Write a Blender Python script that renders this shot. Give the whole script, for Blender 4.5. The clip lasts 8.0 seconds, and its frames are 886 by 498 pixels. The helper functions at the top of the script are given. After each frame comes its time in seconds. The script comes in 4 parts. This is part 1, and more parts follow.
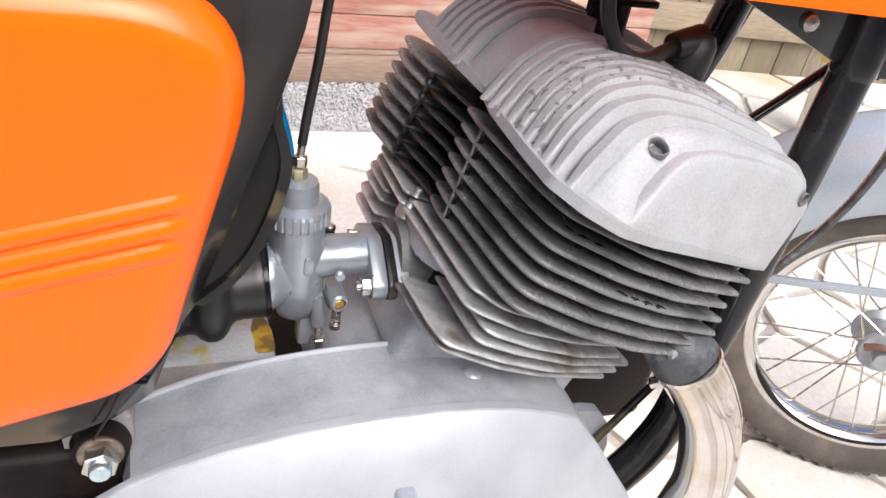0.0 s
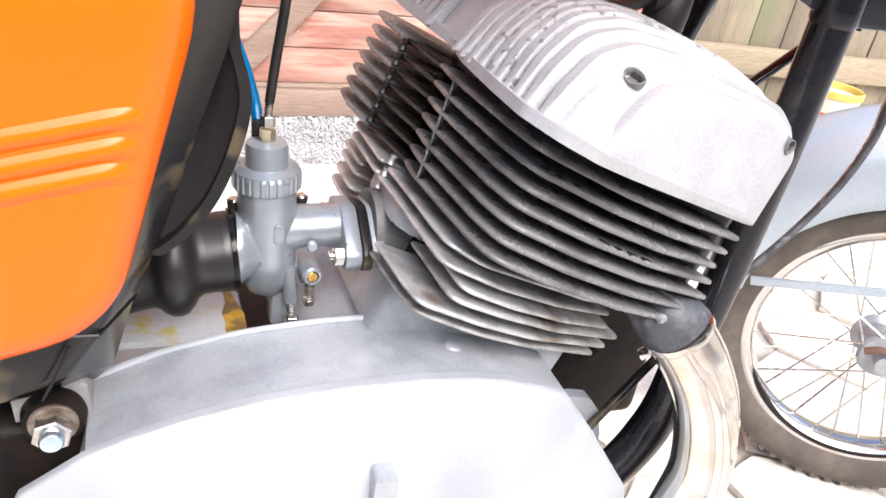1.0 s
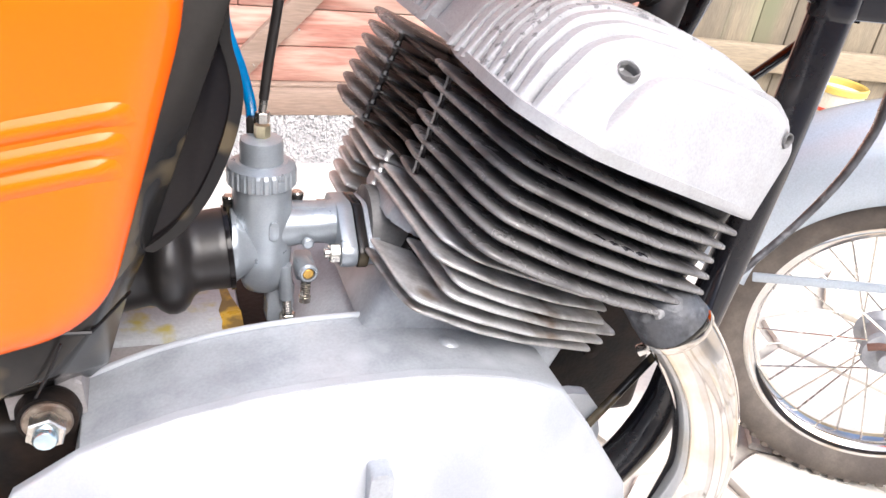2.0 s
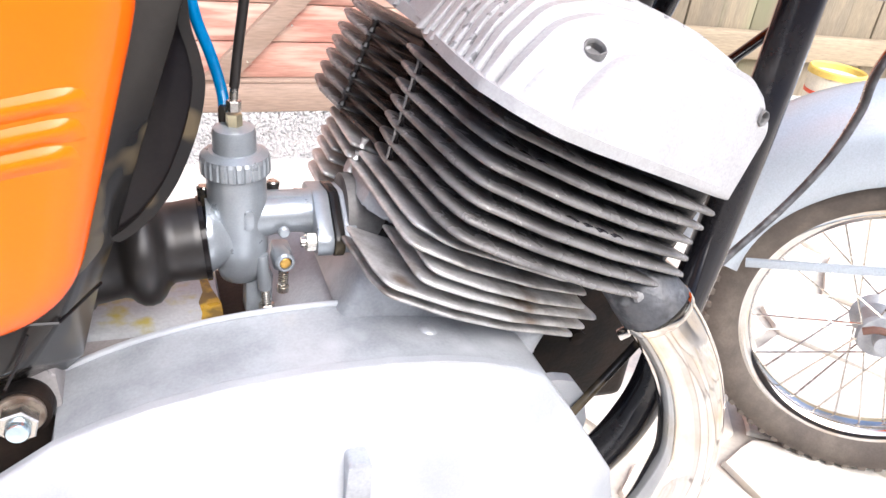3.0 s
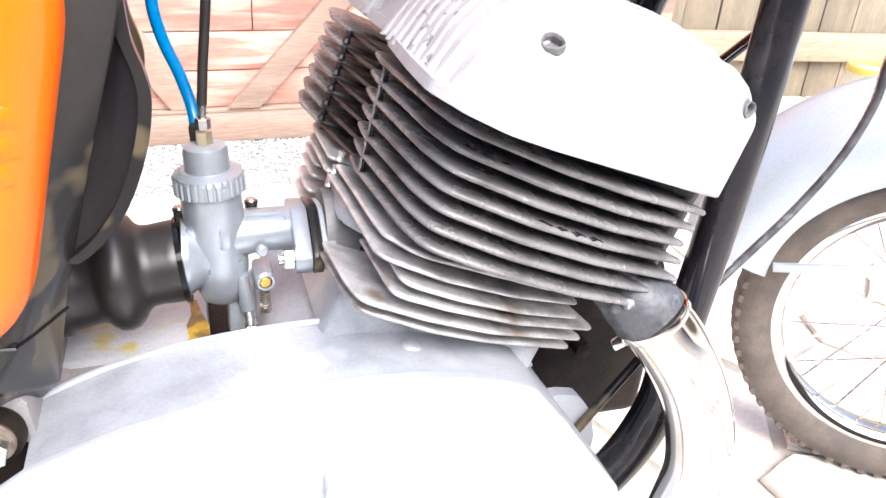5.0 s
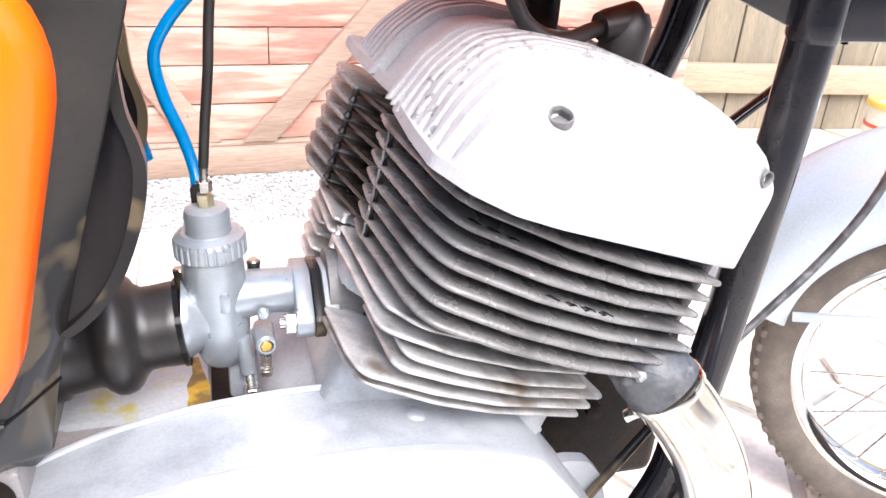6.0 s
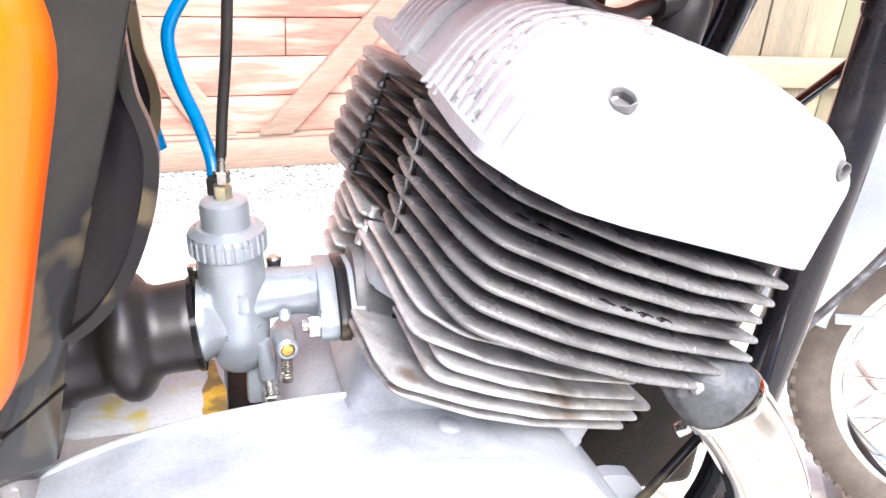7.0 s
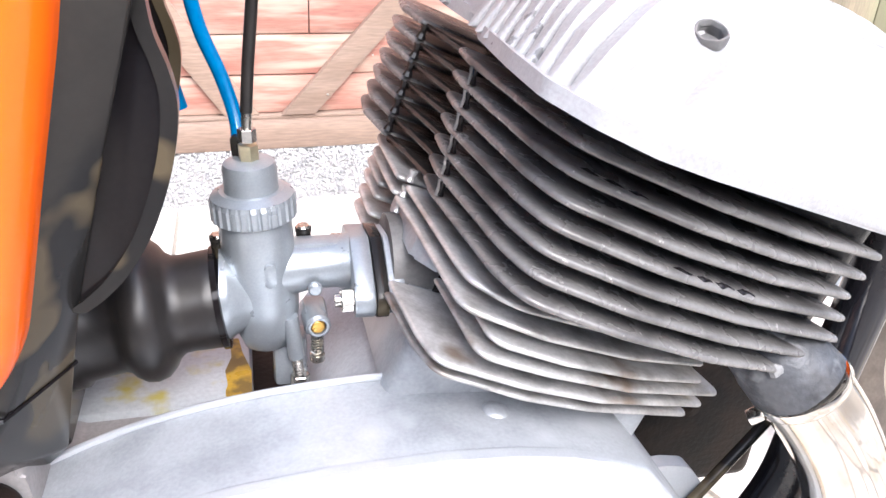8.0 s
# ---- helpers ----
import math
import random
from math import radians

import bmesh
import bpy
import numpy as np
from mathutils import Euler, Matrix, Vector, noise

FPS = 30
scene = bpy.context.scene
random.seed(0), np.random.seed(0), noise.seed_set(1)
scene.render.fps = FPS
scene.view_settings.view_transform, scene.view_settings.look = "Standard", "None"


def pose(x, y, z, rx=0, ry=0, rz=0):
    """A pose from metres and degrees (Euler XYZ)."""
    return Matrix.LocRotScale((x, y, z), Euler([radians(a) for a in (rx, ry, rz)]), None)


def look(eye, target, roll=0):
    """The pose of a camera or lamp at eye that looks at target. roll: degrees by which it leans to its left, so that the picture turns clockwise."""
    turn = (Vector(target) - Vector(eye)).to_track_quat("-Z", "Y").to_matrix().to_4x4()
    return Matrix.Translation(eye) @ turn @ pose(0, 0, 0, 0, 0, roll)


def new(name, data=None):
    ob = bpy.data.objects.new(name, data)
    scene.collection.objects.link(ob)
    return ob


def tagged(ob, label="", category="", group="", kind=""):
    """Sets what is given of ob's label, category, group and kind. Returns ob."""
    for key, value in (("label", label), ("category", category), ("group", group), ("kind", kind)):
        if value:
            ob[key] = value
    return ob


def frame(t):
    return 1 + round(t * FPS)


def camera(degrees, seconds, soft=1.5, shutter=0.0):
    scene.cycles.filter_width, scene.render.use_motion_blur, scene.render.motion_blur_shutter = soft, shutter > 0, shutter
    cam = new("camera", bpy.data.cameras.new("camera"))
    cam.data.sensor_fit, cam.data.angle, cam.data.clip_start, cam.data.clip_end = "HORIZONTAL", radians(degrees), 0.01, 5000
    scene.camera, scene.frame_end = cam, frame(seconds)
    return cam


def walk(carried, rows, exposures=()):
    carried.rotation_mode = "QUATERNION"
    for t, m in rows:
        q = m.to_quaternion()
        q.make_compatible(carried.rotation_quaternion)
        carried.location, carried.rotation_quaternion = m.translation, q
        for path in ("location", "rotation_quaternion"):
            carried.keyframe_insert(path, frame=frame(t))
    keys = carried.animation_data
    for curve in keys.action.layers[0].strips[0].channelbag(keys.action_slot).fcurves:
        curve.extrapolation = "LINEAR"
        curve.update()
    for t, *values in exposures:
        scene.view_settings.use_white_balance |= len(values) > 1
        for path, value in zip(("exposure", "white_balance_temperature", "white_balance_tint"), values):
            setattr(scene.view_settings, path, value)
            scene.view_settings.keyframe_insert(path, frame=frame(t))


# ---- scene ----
cam = camera(57.8, 8.0)
PATH = [
    (0, (-0.217, -0.458, 0.771), (0.487, 1.086, -0.286), 11.7),
    (0.5, (-0.203, -0.473, 0.71), (0.531, 1.118, -0.255), 10.7),
    (1, (-0.198, -0.477, 0.71), (0.517, 1.14, -0.225), 10.2),
    (2.5, (-0.185, -0.479, 0.706), (0.514, 1.142, -0.235), 9.5),
    (3, (-0.173, -0.484, 0.703), (0.517, 1.136, -0.245), 8.5),
    (3.5, (-0.155, -0.491, 0.697), (0.498, 1.144, -0.252), 7.1),
    (4, (-0.142, -0.492, 0.691), (0.481, 1.15, -0.265), 5.7),
    (4.2, (-0.14, -0.493, 0.686), (0.48, 1.156, -0.26), 5.4),
    (5.5, (-0.118, -0.474, 0.703), (0.435, 1.227, -0.192), 4.2),
    (6, (-0.114, -0.463, 0.711), (0.428, 1.256, -0.154), 4.3),
    (6.5, (-0.112, -0.456, 0.713), (0.42, 1.272, -0.141), 4.4),
    (7, (-0.116, -0.425, 0.694), (0.394, 1.299, -0.184), 4.2),
    (7.5, (-0.118, -0.4, 0.667), (0.351, 1.325, -0.231), 3.9),
    (8, (-0.119, -0.39, 0.665), (0.341, 1.332, -0.243), 3.7),
]
EXPOSURES = [(t, e, k, 10) for t, e, k in ((0.0, 0.47, 5880), (0.4, 0.85, 5850), (1.0, 0.94, 5850), (2.5, 1.0, 5820), (4.0, 1.24, 5780), (5.5, 1.54, 5740), (6.0, 1.44, 5730), (6.5, 1.62, 5720), (7.0, 1.65, 5690), (7.5, 1.51, 5665), (8.0, 1.23, 5640))]
walk(cam, [(t, look(eye, target, roll)) for t, eye, target, roll in PATH], EXPOSURES)

# ---- light: bright overcast day, open sky above the yard ----
world = bpy.data.worlds.new("sky")
scene.world = world
world.use_nodes = True
wn = world.node_tree.nodes
sky = wn.new("ShaderNodeTexSky")
sky.sky_type, sky.sun_disc = "NISHITA", False
sky.sun_elevation, sky.sun_rotation = radians(46), radians(171)
sky.air_density, sky.dust_density, sky.ozone_density = 0.8, 7.0, 0.6
wn["Background"].inputs["Strength"].default_value = 0.2
world.node_tree.links.new(sky.outputs["Color"], wn["Background"].inputs["Color"])
sun = new("sun", bpy.data.lights.new("sun", "SUN"))
sun.data.energy, sun.data.angle, sun.data.color = 1.35, radians(60), (1.0, 0.995, 0.985)
sun.matrix_world = look((0.55, -2.85, 3.6), (0.1, 0.0, 0.4))


# ---- materials ----
def material(name, base, rough=0.5, metal=0.0, other=None, mix=0.5, scale=40.0, fine=300.0, bump=0.05, rough_var=0.1, coat=0.0, lo=0.4, hi=0.65, spots=None, island=0.0, grainy=0.35, lump=0.0, spec=0.5):
    """A surface with colour and roughness varied at two scales, and a fine relief."""
    m = bpy.data.materials.new(name)
    m.use_nodes = True
    n, l = m.node_tree.nodes, m.node_tree.links
    p = n["Principled BSDF"]
    other = other or tuple(c * 0.7 for c in base)
    tex = n.new("ShaderNodeTexCoord")
    big = n.new("ShaderNodeTexNoise")
    big.inputs["Scale"].default_value, big.inputs["Detail"].default_value = scale, 6.0
    small = n.new("ShaderNodeTexNoise")
    small.inputs["Scale"].default_value, small.inputs["Detail"].default_value = fine, 4.0
    l.new(tex.outputs["Object"], big.inputs["Vector"])
    l.new(tex.outputs["Object"], small.inputs["Vector"])
    ramp = n.new("ShaderNodeMapRange")
    ramp.inputs["From Min"].default_value, ramp.inputs["From Max"].default_value = lo, hi
    ramp.inputs["To Max"].default_value = mix
    l.new(big.outputs["Fac"], ramp.inputs["Value"])
    col = n.new("ShaderNodeMix")
    col.data_type = "RGBA"
    col.inputs["A"].default_value, col.inputs["B"].default_value = (*base, 1), (*other, 1)
    l.new(ramp.outputs["Result"], col.inputs["Factor"])
    grain = n.new("ShaderNodeMix")
    grain.data_type, grain.blend_type = "RGBA", "MULTIPLY"
    grain.inputs["Factor"].default_value = grainy
    l.new(col.outputs["Result"], grain.inputs["A"])
    gr = n.new("ShaderNodeMapRange")
    gr.inputs["From Min"].default_value, gr.inputs["From Max"].default_value = 0.3, 0.7
    gr.inputs["To Min"].default_value, gr.inputs["To Max"].default_value = 0.6, 1.1
    l.new(small.outputs["Fac"], gr.inputs["Value"])
    l.new(gr.outputs["Result"], grain.inputs["B"])
    out = grain.outputs["Result"]
    if spots:
        colour, sc, edge0, edge1 = spots
        sp = n.new("ShaderNodeTexNoise")
        sp.inputs["Scale"].default_value, sp.inputs["Detail"].default_value = sc, 3.0
        l.new(tex.outputs["Object"], sp.inputs["Vector"])
        sr = n.new("ShaderNodeMapRange")
        sr.inputs["From Min"].default_value, sr.inputs["From Max"].default_value = edge0, edge1
        l.new(sp.outputs["Fac"], sr.inputs["Value"])
        sm = n.new("ShaderNodeMix")
        sm.data_type = "RGBA"
        sm.inputs["B"].default_value = (*colour, 1)
        l.new(sr.outputs["Result"], sm.inputs["Factor"])
        l.new(out, sm.inputs["A"])
        out = sm.outputs["Result"]
    if island:
        info = n.new("ShaderNodeObjectInfo")
        ir = n.new("ShaderNodeMapRange")
        ir.inputs["To Min"].default_value, ir.inputs["To Max"].default_value = 1 - island, 1 + island * 0.5
        l.new(info.outputs["Random"], ir.inputs["Value"])
        im = n.new("ShaderNodeMix")
        im.data_type, im.blend_type = "RGBA", "MULTIPLY"
        im.inputs["Factor"].default_value = 1.0
        l.new(out, im.inputs["A"])
        l.new(ir.outputs["Result"], im.inputs["B"])
        out = im.outputs["Result"]
    l.new(out, p.inputs["Base Color"])
    rr = n.new("ShaderNodeMapRange")
    rr.inputs["To Min"].default_value, rr.inputs["To Max"].default_value = max(rough - rough_var, 0.02), min(rough + rough_var, 1.0)
    l.new(big.outputs["Fac"], rr.inputs["Value"])
    l.new(rr.outputs["Result"], p.inputs["Roughness"])
    p.inputs["Metallic"].default_value = metal
    p.inputs["Coat Weight"].default_value = coat
    p.inputs["Specular IOR Level"].default_value = spec
    p.inputs["Coat Roughness"].default_value = 0.05
    if bump:
        bp = n.new("ShaderNodeBump")
        bp.inputs["Strength"].default_value, bp.inputs["Distance"].default_value = bump, 0.002
        l.new(small.outputs["Fac"], bp.inputs["Height"])
        l.new(bp.outputs["Normal"], p.inputs["Normal"])
        if lump:
            lb = n.new("ShaderNodeBump")
            lb.inputs["Strength"].default_value, lb.inputs["Distance"].default_value = lump, 0.004
            l.new(big.outputs["Fac"], lb.inputs["Height"])
            l.new(lb.outputs["Normal"], bp.inputs["Normal"])
    return m


def wood(name, base, other, wash=None, along="X", scale=9.0, rough=0.75):
    """Weathered boards with a grain that runs along one axis, and paint worn through to it."""
    m = material(name, base, rough, 0.0, other, 0.8, 20.0, 240.0, 0.3, 0.1, 0.0, 0.42, 0.6, wash, 0.22, 0.6)
    n, l = m.node_tree.nodes, m.node_tree.links
    tex = next(x for x in n if x.type == "TEX_COORD")
    mp = n.new("ShaderNodeMapping")
    mp.inputs["Scale"].default_value = {"X": (0.12, 1, 1), "Z": (1, 1, 0.12)}[along]
    l.new(tex.outputs["Object"], mp.inputs["Vector"])
    for x in n:
        if x.type == "TEX_NOISE":
            l.new(mp.outputs["Vector"], x.inputs["Vector"])
    return m


ORANGE = material("orange_paint", (0.86, 0.122, 0.001), 0.17, 0.0, (0.84, 0.108, 0.0), 0.4, 9, 500, 0.0, 0.04, 0.12, grainy=0.03, spec=0.28)
# The olive-brown spots are dust film and painted blotchy reflections.
BLACK_PLASTIC = material("black_plastic", (0.0125, 0.0122, 0.0125), 0.17, 0.0, (0.034, 0.031, 0.027), 0.8, 9, 400, 0.012, 0.07, 0.0, 0.4, 0.65, ((0.072, 0.058, 0.036), 15, 0.52, 0.57), spec=0.2, grainy=0.15)
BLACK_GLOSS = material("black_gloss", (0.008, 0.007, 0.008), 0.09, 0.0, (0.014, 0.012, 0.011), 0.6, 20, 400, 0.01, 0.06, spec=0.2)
# Near black, paints the shade at the bottom of the stud holes.
HOLE_SHADE = material("hole_shade", (0.012, 0.011, 0.010), 0.7, 0.0, (0.03, 0.025, 0.02), 0.8, 90, 400, 0.1, spec=0.1)
# Black grease on the mounts; on the crankcase it paints a shadowed gap.
GREASE_AND_SHADE = material("greasy_steel_and_gap_shade", (0.008, 0.0072, 0.007), 0.45, 0.0, (0.020, 0.014, 0.011), 0.8, 40, 250, 0.2, 0.15, spec=0.08)
FRAME_BLACK = material("black_enamel", (0.010, 0.010, 0.013), 0.12, 0.0, (0.022, 0.020, 0.019), 0.6, 30, 350, 0.03, 0.1, 0.15, spec=0.4)
RUBBER = material("black_rubber", (0.014, 0.0126, 0.0122), 0.40, 0.0, (0.026, 0.022, 0.020), 0.6, 60, 300, 0.03, 0.1)
TYRE = material("tyre_rubber", (0.075, 0.062, 0.052), 0.85, 0.0, (0.13, 0.11, 0.09), 0.8, 25, 300, 0.2, 0.1)
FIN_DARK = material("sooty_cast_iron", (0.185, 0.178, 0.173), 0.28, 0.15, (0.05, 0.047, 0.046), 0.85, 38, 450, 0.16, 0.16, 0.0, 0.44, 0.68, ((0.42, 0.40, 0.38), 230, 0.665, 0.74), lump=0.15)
# Oily black iron; on the barrel cores it paints the shade between fins.
FIN_OILY_SHADED = material("oily_iron_and_gap_shade", (0.013, 0.0115, 0.011), 0.2, 0.0, (0.035, 0.030, 0.027), 0.6, 45, 400, 0.1, 0.1, lump=0.4, spec=0.4)
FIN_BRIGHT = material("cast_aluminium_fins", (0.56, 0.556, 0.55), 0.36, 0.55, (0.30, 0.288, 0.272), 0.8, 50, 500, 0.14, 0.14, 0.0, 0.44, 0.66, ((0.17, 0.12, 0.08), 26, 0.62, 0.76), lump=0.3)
HEAD = material("blasted_aluminium", (0.372, 0.374, 0.382), 0.55, 0.15, (0.33, 0.328, 0.326), 0.7, 40, 600, 0.12, 0.1, 0.0, 0.4, 0.65, ((0.34, 0.335, 0.33), 60, 0.62, 0.76))
HEAD_PITTED = material("pitted_aluminium", (0.372, 0.374, 0.382), 0.55, 0.15, (0.30, 0.30, 0.302), 0.8, 60, 600, 0.2, 0.1, 0.0, 0.4, 0.65, ((0.15, 0.15, 0.155), 170, 0.585, 0.65), lump=0.2)
HEAD_DIRTY = material("grimy_aluminium", (0.17, 0.167, 0.163), 0.6, 0.1, (0.08, 0.077, 0.074), 0.8, 60, 500, 0.15)
# Groove tone holds grime and painted shade, so it is darker than HEAD.
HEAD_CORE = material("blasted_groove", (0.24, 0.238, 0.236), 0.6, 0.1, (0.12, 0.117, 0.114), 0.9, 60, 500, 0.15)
COVER = material("polished_cover", (0.48, 0.50, 0.525), 0.45, 0.4, (0.315, 0.335, 0.365), 0.8, 13, 700, 0.015, 0.12, lo=0.38, hi=0.72, grainy=0.15)
CASE = material("crankcase_aluminium", (0.39, 0.41, 0.435), 0.42, 0.3, (0.285, 0.302, 0.322), 0.9, 26, 450, 0.12, 0.12, 0.0, 0.42, 0.62, ((0.47, 0.49, 0.515), 18, 0.56, 0.74), grainy=0.3)
ZINC = material("carburettor_zinc", (0.32, 0.35, 0.38), 0.30, 0.5, (0.265, 0.29, 0.315), 0.7, 60, 900, 0.04, 0.08, grainy=0.2)
STEEL = material("plated_steel", (0.62, 0.60, 0.56), 0.26, 0.95, (0.45, 0.42, 0.36), 0.7, 80, 400, 0.03, 0.1)
CHROME = material("chrome", (0.72, 0.70, 0.67), 0.08, 1.0, (0.55, 0.43, 0.28), 0.6, 16, 300, 0.01, 0.04, 0.0, 0.46, 0.64, grainy=0.12)
BRASS = material("brass", (0.62, 0.38, 0.10), 0.3, 0.9, (0.45, 0.26, 0.06), 0.7, 90, 400, 0.03)
BLUE = material("blue_hose", (0.005, 0.17, 0.42), 0.22, 0.0, (0.004, 0.13, 0.34), 0.6, 40, 300, 0.0, 0.05, 0.3)
MUDGUARD = material("silver_paint", (0.42, 0.475, 0.53), 0.32, 0.35, (0.39, 0.44, 0.49), 0.7, 10, 500, 0.01, 0.06)
SEALANT = material("dark_sealer", (0.085, 0.088, 0.095), 0.45, 0.1, (0.035, 0.035, 0.037), 0.85, 70, 300, 0.25, 0.15, 0.0, 0.42, 0.6, ((0.17, 0.175, 0.18), 60, 0.6, 0.74), lump=0.5, spec=0.35)
RED_WOOD = wood("red_washed_boards", (0.33, 0.146, 0.108), (0.41, 0.245, 0.185), ((0.41, 0.30, 0.235), 40.0, 0.46, 0.66))
BROWN_WOOD = wood("brown_stained_trim", (0.27, 0.19, 0.14), (0.32, 0.235, 0.18))
FENCE_WOOD = wood("weathered_fence", (0.27, 0.225, 0.155), (0.20, 0.17, 0.125), ((0.21, 0.21, 0.125), 5.0, 0.55, 0.7), "Z")
RAIL_WOOD = wood("fence_rail", (0.36, 0.29, 0.195), (0.29, 0.235, 0.16), None, "X")
STONE = material("flagstone", (0.74, 0.70, 0.62), 0.85, 0.0, (0.66, 0.62, 0.55), 0.8, 6, 120, 0.3, 0.08, 0.0, 0.4, 0.6, ((0.62, 0.53, 0.36), 3.0, 0.54, 0.72), 0.2)
JOINT = material("mortar", (0.42, 0.39, 0.34), 0.95, 0.0, (0.50, 0.47, 0.42), 0.8, 8, 90, 0.5, 0.04)
GRAVEL = material("gravel", (0.44, 0.43, 0.415), 0.9, 0.0, (0.33, 0.322, 0.312), 0.9, 30, 200, 0.3, 0.05)
YELLOW = material("yellow_plastic", (0.66, 0.47, 0.10), 0.5, 0.0, (0.58, 0.40, 0.08), 0.6, 15, 200, 0.02)
UNSEEN_WALL = material("unseen_wall_brown", (0.17, 0.145, 0.12), 0.9, 0.0, (0.12, 0.10, 0.085), 0.8, 3, 60, 0.2, 0.05)



# ---- mesh helpers ----
def part(name, bm, mat, parent=None, label="", sharp=38.0, m=None):
    """One mesh object from bm, under a thing or a part."""
    me = bpy.data.meshes.new(name)
    if m is not None:
        bm.transform(m)
    bmesh.ops.recalc_face_normals(bm, faces=bm.faces)
    bm.to_mesh(me)
    bm.free()
    me.polygons.foreach_set("use_smooth", [True] * len(me.polygons))
    me.set_sharp_from_angle(angle=radians(sharp))
    me.materials.append(mat)
    ob = new(name, me)
    if parent is not None:
        ob.parent = parent
    if label:
        ob["label"] = label
    return ob


def thing(name, label, category, group="", kind="", at=(0, 0, 0)):
    ob = new(name)
    ob.location = at
    bpy.context.view_layer.update()
    return tagged(ob, label, category, group, kind)


def rounded(points, radii, steps=6):
    """A 2D outline with its corners rounded."""
    out, k = [], len(points)
    for i, p in enumerate(points):
        r = radii[i] if isinstance(radii, (list, tuple)) else radii
        p, a, b = Vector(p), Vector(points[i - 1]), Vector(points[(i + 1) % k])
        da, db = (a - p), (b - p)
        la, lb = da.length, db.length
        da.normalize()
        db.normalize()
        half = math.acos(max(-1, min(1, da.dot(db)))) / 2
        if r <= 0:
            out.append(p)
            continue
        cut = min(r / math.tan(min(max(half, 0.02), 1.55)), 0.48 * la, 0.48 * lb)
        s, e = p + da * cut, p + db * cut
        for j in range(steps + 1):
            t = j / steps
            out.append((s * (1 - t) + p * t) * (1 - t) + (p * (1 - t) + e * t) * t)
    return out


def prism(bm, outline, z0, z1, bevel=0.0, segments=2, m=None, outer_only=False, inset=0.0):
    """A plate from a 2D outline between two heights, with its rims bevelled."""
    lo = [bm.verts.new((p[0], p[1], z0)) for p in outline]
    hi = [bm.verts.new((p[0], p[1], z1)) for p in outline]
    k = len(outline)
    faces = [bm.faces.new(lo[::-1]), bm.faces.new(hi)]
    rim = ([] if outer_only else list(faces[0].edges)) + list(faces[1].edges)
    for i in range(k):
        faces.append(bm.faces.new((lo[i], lo[(i + 1) % k], hi[(i + 1) % k], hi[i])))
    if bevel:
        bmesh.ops.bevel(bm, geom=rim, offset=bevel, segments=segments, affect="EDGES", profile=0.5, clamp_overlap=True)
    if inset:
        caps = sorted(bm.faces, key=lambda f: f.calc_area())[-2:]
        for f in caps:
            bmesh.ops.inset_region(bm, faces=[f], thickness=inset)
    if m is not None:
        bm.transform(m)
    return bm


def box(x0, x1, y0, y1, z0, z1, bevel=0.003, segments=2):
    bm = bmesh.new()
    bmesh.ops.create_cube(bm, size=1.0, matrix=Matrix.Translation(((x0 + x1) / 2, (y0 + y1) / 2, (z0 + z1) / 2)) @ Matrix.Diagonal((x1 - x0, y1 - y0, z1 - z0, 1)))
    if bevel:
        bmesh.ops.bevel(bm, geom=bm.edges, offset=bevel, segments=segments, affect="EDGES", profile=0.5)
    return bm


def spline(points, steps=8):
    """Points on a smooth curve through the given ones."""
    pts = [Vector(p) for p in points]
    pts = [pts[0] * 2 - pts[1]] + pts + [pts[-1] * 2 - pts[-2]]
    out = []
    for i in range(1, len(pts) - 2):
        a, b, c, d = pts[i - 1:i + 3]
        for j in range(steps):
            t = j / steps
            out.append(0.5 * (2 * b + (c - a) * t + (2 * a - 5 * b + 4 * c - d) * t * t + (3 * b - a - 3 * c + d) * t ** 3))
    return out + [pts[-2]]


def tube(points, radius, sides=16, steps=8, caps=True, bm=None, squash=1.0):
    """A tube along a smooth curve. radius: one, or one for each given point."""
    bm = bm or bmesh.new()
    path = spline(points, steps) if steps > 1 else [Vector(p) for p in points]
    rings, k = [], len(path)
    side = None
    for i, p in enumerate(path):
        d = (path[min(i + 1, k - 1)] - path[max(i - 1, 0)]).normalized()
        if side is None:
            side = d.orthogonal().normalized()
        side = (side - d * side.dot(d)).normalized()
        up = d.cross(side)
        if isinstance(radius, (list, tuple)):
            f = i / max(k - 1, 1) * (len(radius) - 1)
            j = min(int(f), len(radius) - 2)
            r = radius[j] + (radius[j + 1] - radius[j]) * (f - j)
        else:
            r = radius
        rings.append([bm.verts.new(p + (side * math.cos(a) + up * math.sin(a) * squash) * r) for a in (2 * math.pi * s / sides for s in range(sides))])
    for a, b in zip(rings, rings[1:]):
        for s in range(sides):
            bm.faces.new((a[s], a[(s + 1) % sides], b[(s + 1) % sides], b[s]))
    if caps:
        bm.faces.new(rings[0][::-1])
        bm.faces.new(rings[-1])
    return bm


def lathe(profile, sides=32, m=None, bm=None, wave=None):
    """A turned body from (radius, height) pairs about z."""
    bm = bm or bmesh.new()
    rings = []
    for i, (r, h) in enumerate(profile):
        ring = []
        for s in range(sides):
            a = 2 * math.pi * s / sides
            q = r * (wave(i, a) if wave else 1)
            v = Vector((q * math.cos(a), q * math.sin(a), h))
            ring.append(bm.verts.new(m @ v if m is not None else v))
        rings.append(ring)
    for a, b in zip(rings, rings[1:]):
        for s in range(sides):
            bm.faces.new((a[s], a[(s + 1) % sides], b[(s + 1) % sides], b[s]))
    if profile[0][0] > 0:
        bm.faces.new(rings[0][::-1])
    if profile[-1][0] > 0:
        bm.faces.new(rings[-1])
    return bm


